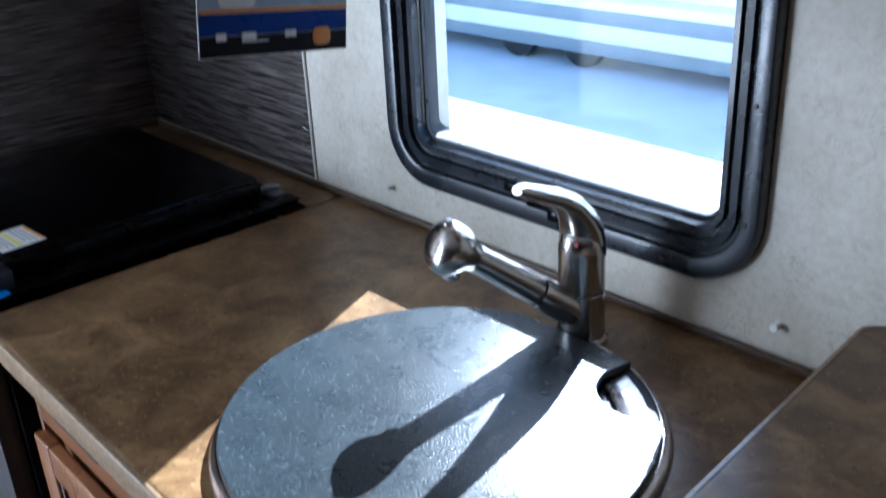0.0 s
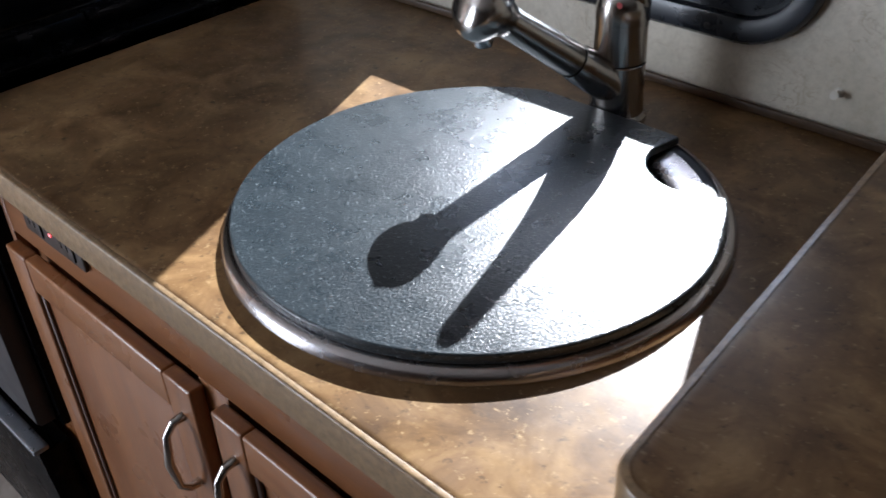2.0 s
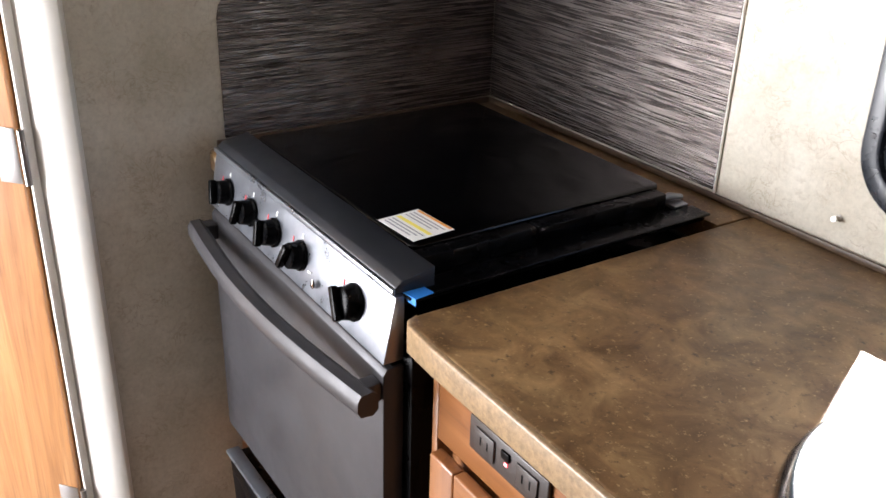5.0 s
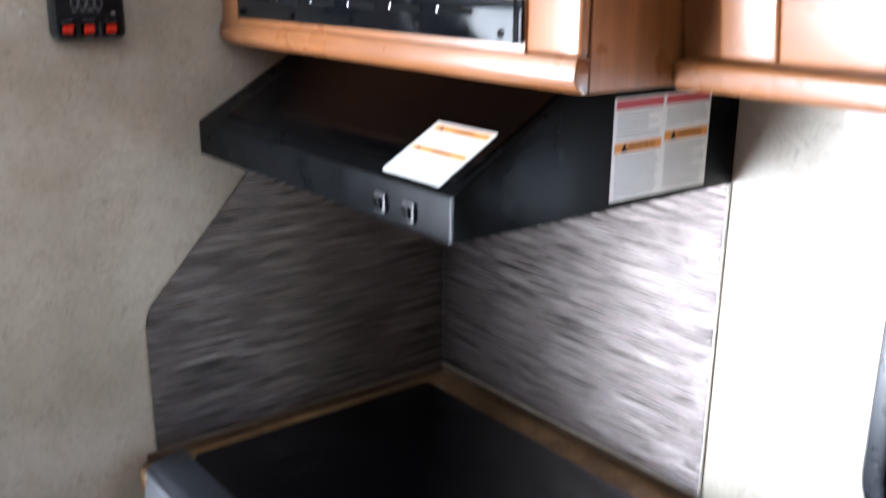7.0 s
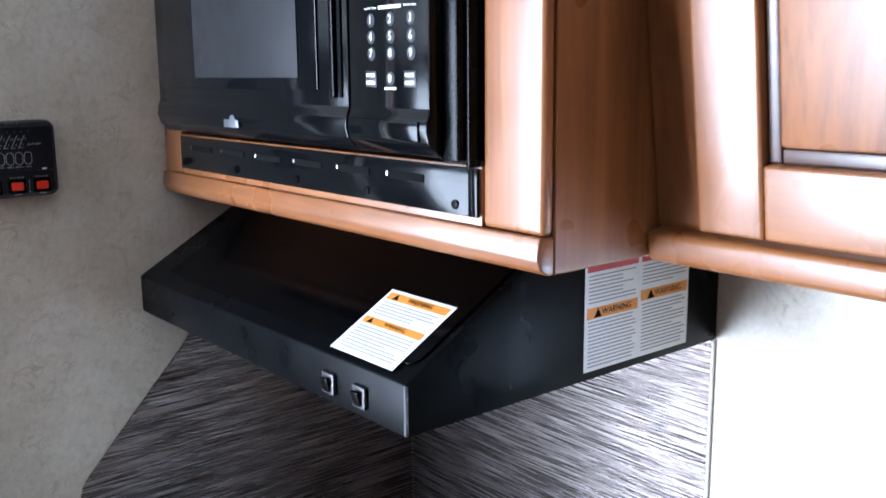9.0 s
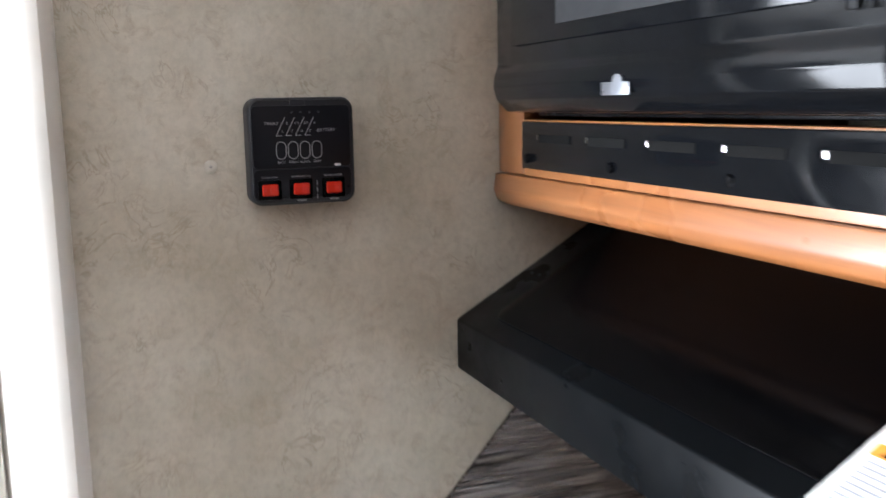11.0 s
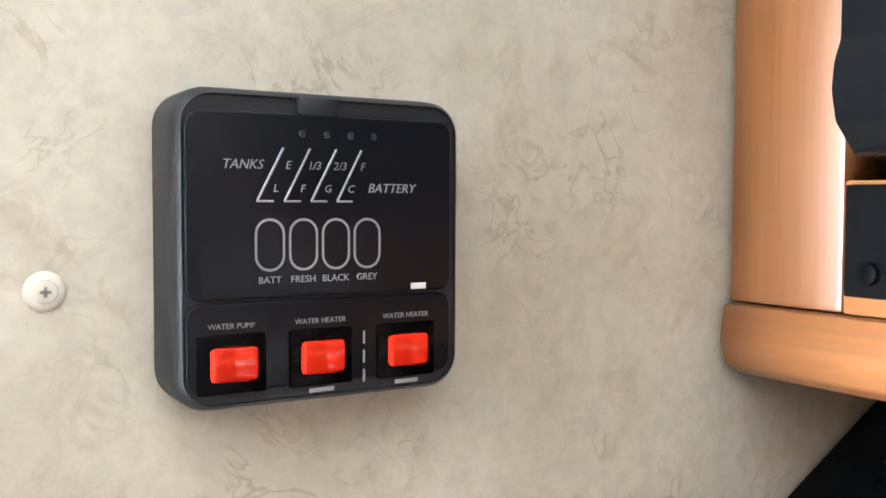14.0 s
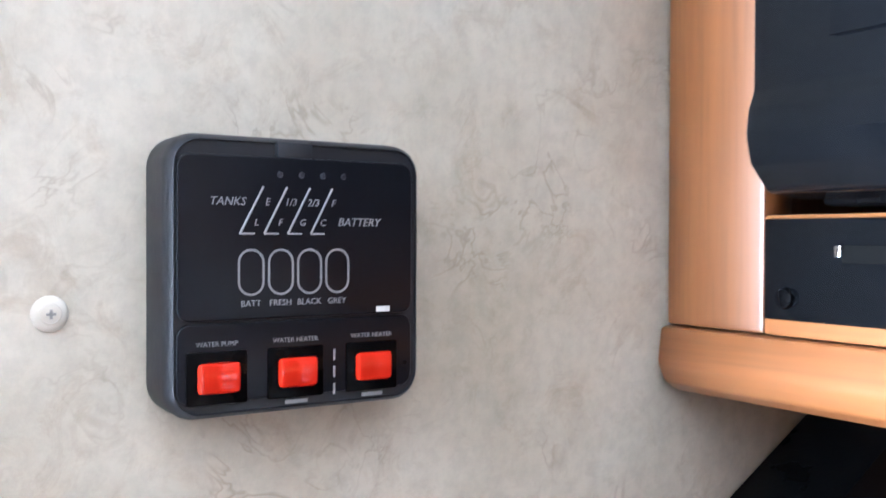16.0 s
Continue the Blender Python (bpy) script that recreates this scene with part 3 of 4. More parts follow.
part("hinge", merge(tube([(0.096, -0.100, 0.934), (0.104, -0.092, 0.938), (0.112, -0.084, 0.936)], [0.004, 0.006, 0.004], 12),
                    box(0.096, 0.118, -0.100, -0.082, 0.9255, 0.931, 0.001)), SILVER, rng, "small chrome cover hinge")
PY0, PY1, PZ0, PZ1 = -0.5835, -0.5675, 0.845, 0.928      # knob panel, bottom and top
panel = part("knob_panel", prism([(-0.5555, PZ0), (PY0, PZ0), (PY1, PZ1), (-0.5555, PZ1)], 'x', RX0 + 0.006, RX1 - 0.004, 0.002), SILVER, rng, "brushed silver control panel")
ptilt = math.degrees(math.atan2(PY1 - PY0, PZ1 - PZ0))
pm = Matrix.Translation((0, (PY0 + PY1) / 2, (PZ0 + PZ1) / 2)) @ pose(0, 0, 0, 90 - ptilt, 0, 0)
for i, kx in enumerate((0.130, 0.218, 0.298, 0.380, 0.526)):
    r = 0.0215 if i == 4 else 0.0185
    prof = [(0, 0.0005), (r + 0.002, 0.0005), (r + 0.002, 0.004), (r, 0.006), (r * 0.92, 0.019), (r * 0.8, 0.021), (0, 0.021)]
    k = part("knob", moved(lathe(prof, (0, 0, 0), 28), pm @ Matrix.Translation((kx, 0, 0))), BLACK, rng, "ribbed black control knob")
    part("grip", moved(box(-0.0048, 0.0048, -r * 0.98, r * 0.98, 0.0211, 0.031, 0.002), pm @ pose(kx, 0, 0, 0, 0, (20, -14, 8, -25, 35)[i])), BLACK, k)
    part("dial_mark", moved(box(-0.0012, 0.0012, r + 0.005, r + 0.012, 0.0002, 0.0009, 0), pm @ Matrix.Translation((kx, 0, 0))), WHITEP, k)
    part("dial_mark", moved(box(r + 0.006, r + 0.014, -0.0012, 0.0012, 0.0002, 0.0009, 0), pm @ Matrix.Translation((kx, -0.012, 0))), WHITEP, k)
    part("dial_mark", moved(box(-r - 0.009, -r - 0.006, 0.010, 0.017, 0.0002, 0.0009, 0), pm @ Matrix.Translation((kx, 0, 0))), REDINK, k)
part("igniter", moved(lathe([(0, 0), (0.006, 0), (0.006, 0.006), (0, 0.007)], (0, 0, 0.0004), 16), pm @ Matrix.Translation((0.432, -0.018, 0))), CHROME, rng)
odoor = part("oven_door", prism([(-0.5555, 0.424), (-0.578, 0.424), (-0.5835, 0.432), (-0.5835, 0.830), (-0.578, 0.838), (-0.5555, 0.838)], 'x', RX0 + 0.008, RX1 - 0.004, 0.0015), OVEN, rng, "dark grey oven door")
hp = []
for k in range(17):
    u = k / 16
    x = 0.064 + u * 0.556
    bow = math.sin(math.pi * u)
    hp.append((x, -0.608 - 0.022 * bow, 0.808))
hloops = []
for x, y, z in hp:
    hloops.append([(x, y + a, z + b) for a, b in ((-0.011, -0.014), (-0.015, -0.007), (-0.015, 0.007), (-0.010, 0.015), (0.004, 0.016), (0.011, 0.011), (0.012, -0.009), (0.005, -0.016))])
hb = ring(hloops)
hb.faces.new([v for v in hb.verts][:8])
hb.faces.new([v for v in hb.verts][-8:])
bmesh.ops.recalc_face_normals(hb, faces=hb.faces[:])
part("oven_handle", merge(hb, box(0.068, 0.094, -0.604, -0.5838, 0.796, 0.822, 0.003), box(0.584, 0.606, -0.604, -0.5838, 0.796, 0.822, 0.003)), OVEN, odoor, "bowed dark grey oven handle")
part("vent_gap", box(RX0 + 0.012, RX1 - 0.008, -0.570, -0.556, 0.8385, 0.8415, 0), SLOTM, odoor)

st = thing("range_sticker", (0.525, -0.475, 0.9532), "white warning sticker with a yellow bar on the range cover", "sticker")
stm = pose(0.498, -0.474, 0.9533, 0, 0, 4)
part("sheet", moved(box(-0.038, 0.038, -0.031, 0.031, 0, 0.0004, 0), stm), LABEL, st)
part("bar", moved(box(-0.034, 0.034, -0.006, 0.000, 0.0005, 0.0007, 0), stm), YELLOW, st)
part("bar", moved(box(-0.034, 0.034, 0.026, 0.030, 0.0005, 0.0007, 0), stm), ORANGE, st)
for i, yy in enumerate((0.020, 0.014, 0.008, -0.012, -0.018, -0.024)):
    part("text_line", moved(box(-0.033, 0.033 - 0.006 * (i % 3), yy - 0.0012, yy + 0.0012, 0.0005, 0.0006, 0), stm), INK, st)
single("blue_tape", moved(merge(box(-0.011, 0.011, -0.013, 0.013, 0, 0.0008, 0), box(-0.011, 0.011, -0.0138, -0.013, -0.008, 0.0008, 0)), pose(0.612, -0.540, 0.9294, 0, 0, 8)), BLUET,
       "strip of blue tape stuck on the range rail", "tape")

# ---- range hood ----
hood = thing("range_hood", (0.28, -0.21, 1.352), "black metal range hood with warning labels and two rocker buttons", "range hood")
HX0, HX1, HY = 0.004, 0.560, -0.432
body = prism([(-0.001, 1.353), (HY, 1.351), (HY, 1.397), (-0.262, 1.4965), (-0.001, 1.4965)], 'x', HX0, HX1)
bmesh.ops.bevel(body, geom=body.edges[:], offset=0.002, segments=2, profile=0.5, affect='EDGES')
part("shell", body, HOODB, hood)
slope = math.degrees(math.atan2(1.4965 - 1.397, -0.262 - HY))
sm = Matrix.Translation((0, HY, 1.397)) @ pose(0, 0, 0, slope, 0, 0)     # x along the hood, y up the slope
part("raised_plate", moved(slab(rounded(0.055, 0.552, 0.018, 0.190, 0.012, 4), 0.0002, 0.003, 0.001), sm), HOODG, hood, "glossy black sloping top plate")
part("edge_trim", box(HX1 - 0.0025, HX1 + 0.0008, HY - 0.0008, HY + 0.002, 1.353, 1.396, 0.0004, 1), OVEN, hood, "thin grey strip along the corner")
for bx in (0.447, 0.496):
    b = part("rocker_button", box(bx - 0.0095, bx + 0.0095, HY - 0.004, HY - 0.0003, 1.3605, 1.3805, 0.001), OVEN, hood, "grey framed rocker button")
    part("rocker", moved(box(-0.0055, 0.0055, -0.003, 0.0, -0.007, 0.007, 0.001), pose(bx, HY - 0.0045, 1.3705, 14, 0, 0)), BLACK, b)


def warning_label(m, w, hh, stripes, lines, top=None):
    """A white label in the x-y plane of m, with coloured heads and grey text lines."""
    t = thing("warning_label", m.translation, "white warning label with orange headings on the black hood", "label", "hood labels")
    part("sheet", moved(box(0, w, 0, hh, 0, 0.0003, 0), m), LABEL, t)
    for x0, x1, y0, y1, ink in stripes:
        s = part("heading", moved(box(x0, x1, y0, y1, 0.0004, 0.0006, 0), m), ink, t, "coloured heading bar")
        tx = min((x1 - x0) * 0.16, (y1 - y0) * 1.0)
        if ink is ORANGE:
            part("heading_text", letters("WARNING", (y1 - y0) * 0.82, m @ Matrix.Translation(((x0 + x1) / 2 + tx * 0.5, (y0 + y1) / 2, 0.0008)), 0.0001), SLOTM, s)
            tri = prism([(x0 + tx * 0.9, y0 + 0.001), (x0 + tx * 1.9, y0 + 0.001), (x0 + tx * 1.4, y1 - 0.001)], 'z', 0.0007, 0.0009)
            part("triangle", moved(tri, m), SLOTM, s)
    for x0, x1, y in lines:
        part("text_line", moved(box(x0, x1, y - 0.0007, y + 0.0007, 0.0004, 0.00055, 0), m), INK, t)
    return t


rs = random.Random(4)


def text_rows(x0, x1, y0, y1, step):
    out, y = [], y1
    while y > y0:
        out.append((x0, x1 - (x1 - x0) * rs.choice((0.0, 0.02, 0.08, 0.3)), y))
        y -= step
    return out


lm = sm @ Matrix.Translation((0.442, 0.006, 0.0033))
warning_label(lm, 0.095, 0.083, [(0.004, 0.091, 0.070, 0.079, ORANGE), (0.004, 0.091, 0.037, 0.045, ORANGE)],
              text_rows(0.006, 0.089, 0.048, 0.066, 0.0038) + text_rows(0.006, 0.089, 0.004, 0.033, 0.0038))
side = Matrix(((0, 0, 1, HX1 + 0.0004), (1, 0, 0, -0.219), (0, 1, 0, 1.361), (0, 0, 0, 1)))
warning_label(side, 0.161, 0.110, [(0.003, 0.078, 0.052, 0.063, ORANGE), (0.083, 0.158, 0.058, 0.069, ORANGE), (0.003, 0.078, 0.098, 0.108, REDINK), (0.083, 0.158, 0.098, 0.108, REDINK)],
              text_rows(0.005, 0.076, 0.004, 0.049, 0.0037) + text_rows(0.085, 0.156, 0.004, 0.054, 0.0037) + text_rows(0.005, 0.076, 0.067, 0.094, 0.0037) + text_rows(0.085, 0.156, 0.073, 0.094, 0.0037))

# ---- microwave and its cabinet ----
mcab = thing("microwave_cabinet", (0.335, -0.2, 1.4975), "stained maple wall cabinet framing the built-in microwave", "cabinet")
CX1, CY = 0.664, -0.388
part("side_panel", box(CX1 - 0.012, CX1 + 0.006, CY + 0.0125, -0.002, 1.4985, 1.975, 0.001, 1), WOOD_Z, mcab)
part("side_panel", box(0.003, 0.018, CY + 0.019, -0.002, 1.525, 1.975, 0.002), WOOD_Z, mcab)
part("face_frame", box(0.003, 0.054, CY, CY + 0.0185, 1.528, 1.975, 0.002), WOOD_Z, mcab)
part("face_frame", box(0.604, CX1 + 0.006, CY, CY + 0.0120, 1.528, 1.975, 0.005, 4), WOOD_Z, mcab)
part("face_rail", box(0.0543, 0.6037, CY, CY + 0.0185, 1.528, 1.575, 0.001), WOOD_X, mcab)
part("bottom_moulding", merge(prism([(CY - 0.004, 1.5275), (CY - 0.006, 1.512), (CY - 0.002, 1.503), (CY + 0.006, 1.4985), (CY + 0.012, 1.4985), (CY + 0.012, 1.5275)], 'x', 0.003, CX1 + 0.006, 0.0018, 2)), WOOD_X, mcab, "rounded maple bottom moulding")
part("bottom_panel", box(0.003, CX1 - 0.0125, CY + 0.0125, -0.002, 1.4985, 1.5245, 0.002), WOOD_X, mcab)

mw = thing("microwave", (0.345, -0.25, 1.578), "glossy black built-in microwave oven with a button panel", "microwave")
MX0, MX1, MY = 0.074, 0.597, -0.416
part("case", box(MX0 + 0.004, MX1, CY + 0.002, -0.05, 1.578, 1.860, 0.002), BLACK, mw)
part("side_fill", box(0.575, MX1 + 0.001, MY + 0.008, CY + 0.001, 1.578, 1.862, 0.004), BLACK, mw)
# the door bulges forward at its foot
prof = [(MY + 0.026, 1.580), (MY + 0.004, 1.582), (MY - 0.006, 1.592), (MY - 0.0085, 1.602), (MY - 0.0075, 1.611), (MY - 0.0045, 1.618), (MY - 0.004, 1.860), (MY + 0.026, 1.860)]
mdoor = part("microwave_door", prism(prof, 'x', MX0, 0.471, 0.0015), GLOSS, mw, "glossy black microwave door")
part("door_window", box(0.105, 0.425, MY - 0.0065, MY - 0.0042, 1.632, 1.852, 0.002), GLOSS, mdoor)
part("mesh_screen", box(0.180, 0.394, MY - 0.0078, MY - 0.0066, 1.643, 1.778, 0.001), WINDOWM, mdoor, "grey see-through mesh screen")
part("handle_edge", box(0.4480, 0.4540, MY - 0.0085, MY - 0.0043, 1.626, 1.856, 0.0015), BLACK, mdoor)
ctrl = part("control_panel", prism(prof, 'x', 0.4735, 0.581, 0.0015), GLOSS, mw, "glossy black control panel")
part("release_bar", box(0.478, 0.572, MY - 0.0100, MY - 0.0070, 1.594, 1.610, 0.0012), GLOSS, ctrl)
part("seam_line", box(0.4590, 0.4630, MY - 0.0062, MY - 0.0043, 1.626, 1.858, 0.0005), SLOTM, ctrl)
BY = MY - 0.0045


def wall_text(text, x, z, y=BY, size=0.0092):
    return letters(text, size, Matrix.Translation((x, y - 0.0006, z)) @ pose(0, 0, 0, 90, 0, 0), 0.0002)


digits = ("1", "2", "3", "4", "5", "6", "7", "8", "9")
for i, d in enumerate(digits):
    x, z = 0.506 + 0.0265 * (i % 3), 1.688 - 0.0132 * (i // 3)
    b = part("number_button", moved(lathe([(0, 0), (0.0055, 0), (0.0052, 0.0006), (0, 0.0006)], (0, 0, 0), 20), Matrix.Translation((x, BY + 0.0003, z)) @ pose(0, 0, 0, 90, 0, 0)), CASE, ctrl)
    part("digit", wall_text(d, x, z, BY - 0.0002), WHITEP, b)
zb = part("number_button", moved(lathe([(0, 0), (0.0055, 0), (0.0052, 0.0006), (0, 0.0006)], (0, 0, 0), 20), Matrix.Translation((0.5315, BY + 0.0003, 1.642)) @ pose(0, 0, 0, 90, 0, 0)), CASE, ctrl)
part("digit", wall_text("0", 0.5315, 1.642, BY - 0.0002), WHITEP, zb)
part("caption", box(0.524, 0.539, BY - 0.0006, BY + 0.0002, 1.6335, 1.6352, 0), WHITEP, ctrl)
for x in (0.505, 0.557):
    sb = part("start_button", box(x - 0.0075, x + 0.0075, BY - 0.0005, BY + 0.0003, 1.6355, 1.6480, 0.0003), CASE, ctrl)
    for dz in (-0.003, 0.003):
        part("caption", box(x - 0.0055, x + 0.0055, BY - 0.0009, BY - 0.00055, 1.6418 + dz - 0.0013, 1.6418 + dz + 0.0013, 0), WHITEP, sb)
part("rule", box(0.498, 0.514, BY - 0.0005, BY + 0.0002, 1.6972, 1.6978, 0), WHITEP, ctrl)
part("rule", box(0.550, 0.566, BY - 0.0005, BY + 0.0002, 1.6972, 1.6978, 0), WHITEP, ctrl)
part("caption", box(0.517, 0.547, BY - 0.0005, BY + 0.0002, 1.6963, 1.6986, 0), WHITEP, ctrl)
for r_ in range(4):
    for c_ in range(3):
        x, z = 0.507 + 0.0265 * c_, 1.7105 + 0.0148 * r_
        if r_ < 2:
            fb = part("function_button", moved(lathe([(0, 0), (0.0088, 0), (0.0084, 0.0006), (0, 0.0006)], (0, 0, 0), 22), Matrix.Translation((x, BY + 0.0003, z)) @ pose(0, 0, 0, 90, 0, 0) @ Matrix.Diagonal((1, 0.72, 1, 1))), CASE, ctrl)
        else:
            fb = ctrl
        rows = (0.0,) if (r_, c_) in ((1, 0), (1, 1), (1, 2), (0, 1), (2, 0), (2, 1)) else (-0.0022, 0.0022)
        for dz in rows:
            part("caption", box(x - 0.0058, x + 0.0058, BY - 0.0009, BY - 0.0004, z + dz - 0.0012, z + dz + 0.0012, 0), WHITEP, fb)
# maker's mark as a plain shape
part("badge", moved(merge(box(-0.016, 0.016, -0.004, 0.004, 0, 0.0008, 0.0003), lathe([(0, 0), (0.006, 0), (0.006, 0.0008), (0, 0.0008)], (0.003, 0.003, 0.0001), 16)), Matrix.Translation((0.262, MY - 0.0088, 1.597)) @ pose(0, 0, 0, 90, 0, 0)), SILVER, mdoor, "small silver badge")

trim = thing("vent_trim", (0.33, CY, 1.54), "black slotted vent trim below the microwave", "vent")
part("strip", box(0.056, 0.602, CY - 0.0025, CY - 0.0003, 1.5345, 1.5735, 0.002), GLOSS, trim)
part("end_cap", box(0.592, 0.6025, CY - 0.0042, CY - 0.0026, 1.5355, 1.5725, 0.0005), GLOSS, trim)
part("upper_edge", box(0.5985, 0.6025, CY - 0.012, CY - 0.0003, 1.5745, 1.862, 0.001), BLACK, trim)
for i in range(6):
    x = 0.090 + i * 0.079
    s = part("vent_slot", box(x, x + 0.050, CY - 0.0033, CY - 0.0023, 1.557, 1.5635, 0.0003), SLOTM, trim)
    part("slot_lip", box(x - 0.0025, x + 0.0002, CY - 0.0042, CY - 0.0026, 1.5590, 1.5635, 0.0006), CHROME, s)
for x in (0.066, 0.200, 0.330, 0.452, 0.575):
    part("screw", lathe([(0, 0), (0.0042, 0), (0.0036, 0.0016), (0, 0.0022)], (x, CY - 0.0026, 1.543), 14, '-y'), BLACK, trim)

# ---- overhead cabinet over the window ----
over = thing("overhead_cabinet", (1.15, -0.14, 1.497), "stained maple overhead cabinet with a sloping frame-and-panel front", "cabinet")
lean = pose(0, -0.258, 1.507, 8.0, 0, 0)          # the front leans out towards the top


def leant(bm):
    return moved(bm, lean)


part("front_frame", leant(box(0.6715, 1.75, 0.004, 0.022, 0.0, 0.455, 0.002)), WOOD_Z, over)
part("bottom_rail", leant(box(0.6715, 1.75, -0.014, 0.022, -0.010, 0.016, 0.006, 3)), WOOD_X, over)
part("underside", box(0.6715, 1.75, -0.245, -0.002, 1.4975, 1.512, 0.001), WOOD_X, over)


def leaning_door(x0, x1, z0, z1, st=0.055):
    d = part("door", leant(box(x0 + st + 0.012, x1 - st - 0.012, -0.012, -0.004, z0 + st + 0.012, z1 - st - 0.012, 0.003)), WOOD_Z, over)
    for a in (x0, x1 - st):
        part("stile", leant(box(a, a + st, -0.016, 0.0035, z0, z1, 0.003, 3)), WOOD_Z, d)
    for b in (z0, z1 - st):
        part("rail", leant(box(x0 + st + 0.0003, x1 - st - 0.0003, -0.0157, 0.0032, b, b + st, 0.003, 3)), WOOD_X, d)
    for a in (x0 + st, x1 - st - 0.011):
        part("bead", leant(box(a, a + 0.011, -0.008, 0.003, z0 + st, z1 - st, 0.002)), WOOD_D, d, "dark glazed bead")
    for b in (z0 + st, z1 - st - 0.011):
        part("bead", leant(box(x0 + st + 0.0112, x1 - st - 0.0112, -0.008, 0.003, b, b + 0.011, 0.002)), WOOD_D, d, "dark glazed bead")


leaning_door(0.724, 1.18, 0.022, 0.435)
leaning_door(1.21, 1.68, 0.022, 0.435)

# ---- window ----
win = thing("window_1", (1.075, 0, 1.2), "black-framed trailer window with rounded corners", "window", kind="structure")
OX0, OX1, OZ0, OZ1 = 0.769, 1.362, 0.983, 1.455


def frame_loop(inset, y, r):
    return [(x, y, z) for x, z in rounded(OX0 + inset, OX1 - 0.76 * inset - 0.2 * max(0.0, y - 0.004), OZ0 + inset, OZ1 - inset, r, 12)]


part("window_frame", ring([frame_loop(0.000, -0.0004, 0.085), frame_loop(0.001, -0.010, 0.084), frame_loop(0.005, -0.0145, 0.080), frame_loop(0.024, -0.0165, 0.064),
                           frame_loop(0.028, -0.0150, 0.060), frame_loop(0.030, -0.0075, 0.058)]), FRAME, win)
part("inner_channel", ring([frame_loop(0.0302, -0.0075, 0.058), frame_loop(0.036, -0.0075, 0.052), frame_loop(0.037, -0.0120, 0.051), frame_loop(0.048, -0.0125, 0.042),
                            frame_loop(0.050, -0.0060, 0.040), frame_loop(0.056, -0.0055, 0.035), frame_loop(0.057, -0.0100, 0.034), frame_loop(0.065, -0.0100, 0.028), frame_loop(0.067, 0.004, 0.026)]), FRAME, win)
part("gasket", ring([frame_loop(0.0668, 0.003, 0.026), frame_loop(0.0715, 0.004, 0.022), frame_loop(0.0725, 0.014, 0.020), frame_loop(0.060, 0.050, 0.030)]), RUBBER, win)
part("bright_bead", ring([frame_loop(0.0706, 0.0020, 0.023), frame_loop(0.0725, 0.0015, 0.022), frame_loop(0.0735, 0.004, 0.021)]), SILVER, win, "thin bright inner bead")
pane = part("pane", box(OX0 + 0.062, OX1 - 0.062, 0.024, 0.028, OZ0 + 0.062, OZ1 - 0.062, 0), GLASS, win)
pane.visible_shadow = False
for x, z in ((0.787, 1.19), (0.787, 1.08), (1.346, 1.19), (1.346, 1.065), (0.900, 0.997), (1.25, 0.997), (0.787, 1.31), (1.346, 1.31)):
    part("frame_screw", lathe([(0, 0), (0.0036, 0), (0.003, 0.0012), (0, 0.0016)], (x, -0.0158, z), 12, '-y'), OVEN, win)
latch = part("latch", merge(box(1.010, 1.030, -0.021, -0.0120, 1.022, 1.033, 0.001), box(1.036, 1.052, -0.0225, -0.0120, 1.016, 1.030, 0.0015)), BLACK, win, "black plastic window latch")
part("latch_lever", merge(box(1.052, 1.104, -0.0245, -0.0165, 1.012, 1.026, 0.002), box(1.090, 1.108, -0.029, -0.0166, 1.004, 1.018, 0.002), box(1.026, 1.038, -0.0235, -0.013, 1.020, 1.027, 0.001)), GLOSS, latch)
val = thing("window_valance", (1.075, -0.04, 1.359), "light grey fabric-covered board valance over the window", "valance")
part("front_board", box(0.714, 1.44, -0.044, -0.030, 1.359, 1.4965, 0.002), FABRIC, val)
part("end_board", box(0.714, 0.726, -0.0298, -0.001, 1.359, 1.4965, 0.002), FABRIC, val)
part("end_board", box(1.428, 1.44, -0.0298, -0.001, 1.359, 1.4965, 0.002), FABRIC, val)

# ---- small things on the walls ----


def wall_cap(name, place, axis, label):
    c = thing(name, place, label, "screw cap", "wall screw caps")
    part("collar", lathe([(0, 0), (0.0054, 0), (0.0052, 0.0004), (0.0046, 0.0011), (0.0034, 0.0016), (0, 0.0016)], place, 26, axis), CAPP if axis == 'x' else CLEARP, c)
    part("screw", lathe([(0, 0.0016), (0.0033, 0.0016), (0.0029, 0.0021), (0, 0.0023)], place, 14, axis), CAPP, c)
    return c


cap = wall_cap("screw_cap", (0.0002, -0.641, 1.543), 'x', "white plastic screw cap on the cream partition")
part("cross_slot", merge(box(0.0023, 0.0027, -0.6424, -0.6396, 1.5426, 1.5434, 0), box(0.0023, 0.0027, -0.6414, -0.6406, 1.5416, 1.5444, 0)), SCREWM, cap)
for x in (0.757, 1.388):
    hk = wall_cap("curtain_stud", (x, -0.0002, 0.959), '-y', "small clear plastic curtain stud below the window")
    part("stud_tip", tube([(x, -0.0022, 0.959), (x, -0.009, 0.959), (x, -0.012, 0.960)], [0.0030, 0.0028, 0.0042], 14), CLEARP, hk)

# brochure hanging beside the window from the overhead cabinet
card = thing("brochure", (1.11, -0.40, 1.28), "glossy blue and black printed brochure hanging from the overhead cabinet", "brochure")
cm = Matrix(((0, 0, 1, 1.11), (1, 0, 0, -0.470), (0, 1, 0, 1.287), (0, 0, 0, 1))) @ pose(0, 0, 0, 0, 0, -6.3) @ Matrix.Diagonal((0.86, 0.86, 0.86, 1))
part("sheet", moved(box(0, 0.171, 0, 0.245, -0.0008, 0, 0), cm), LABEL, card)
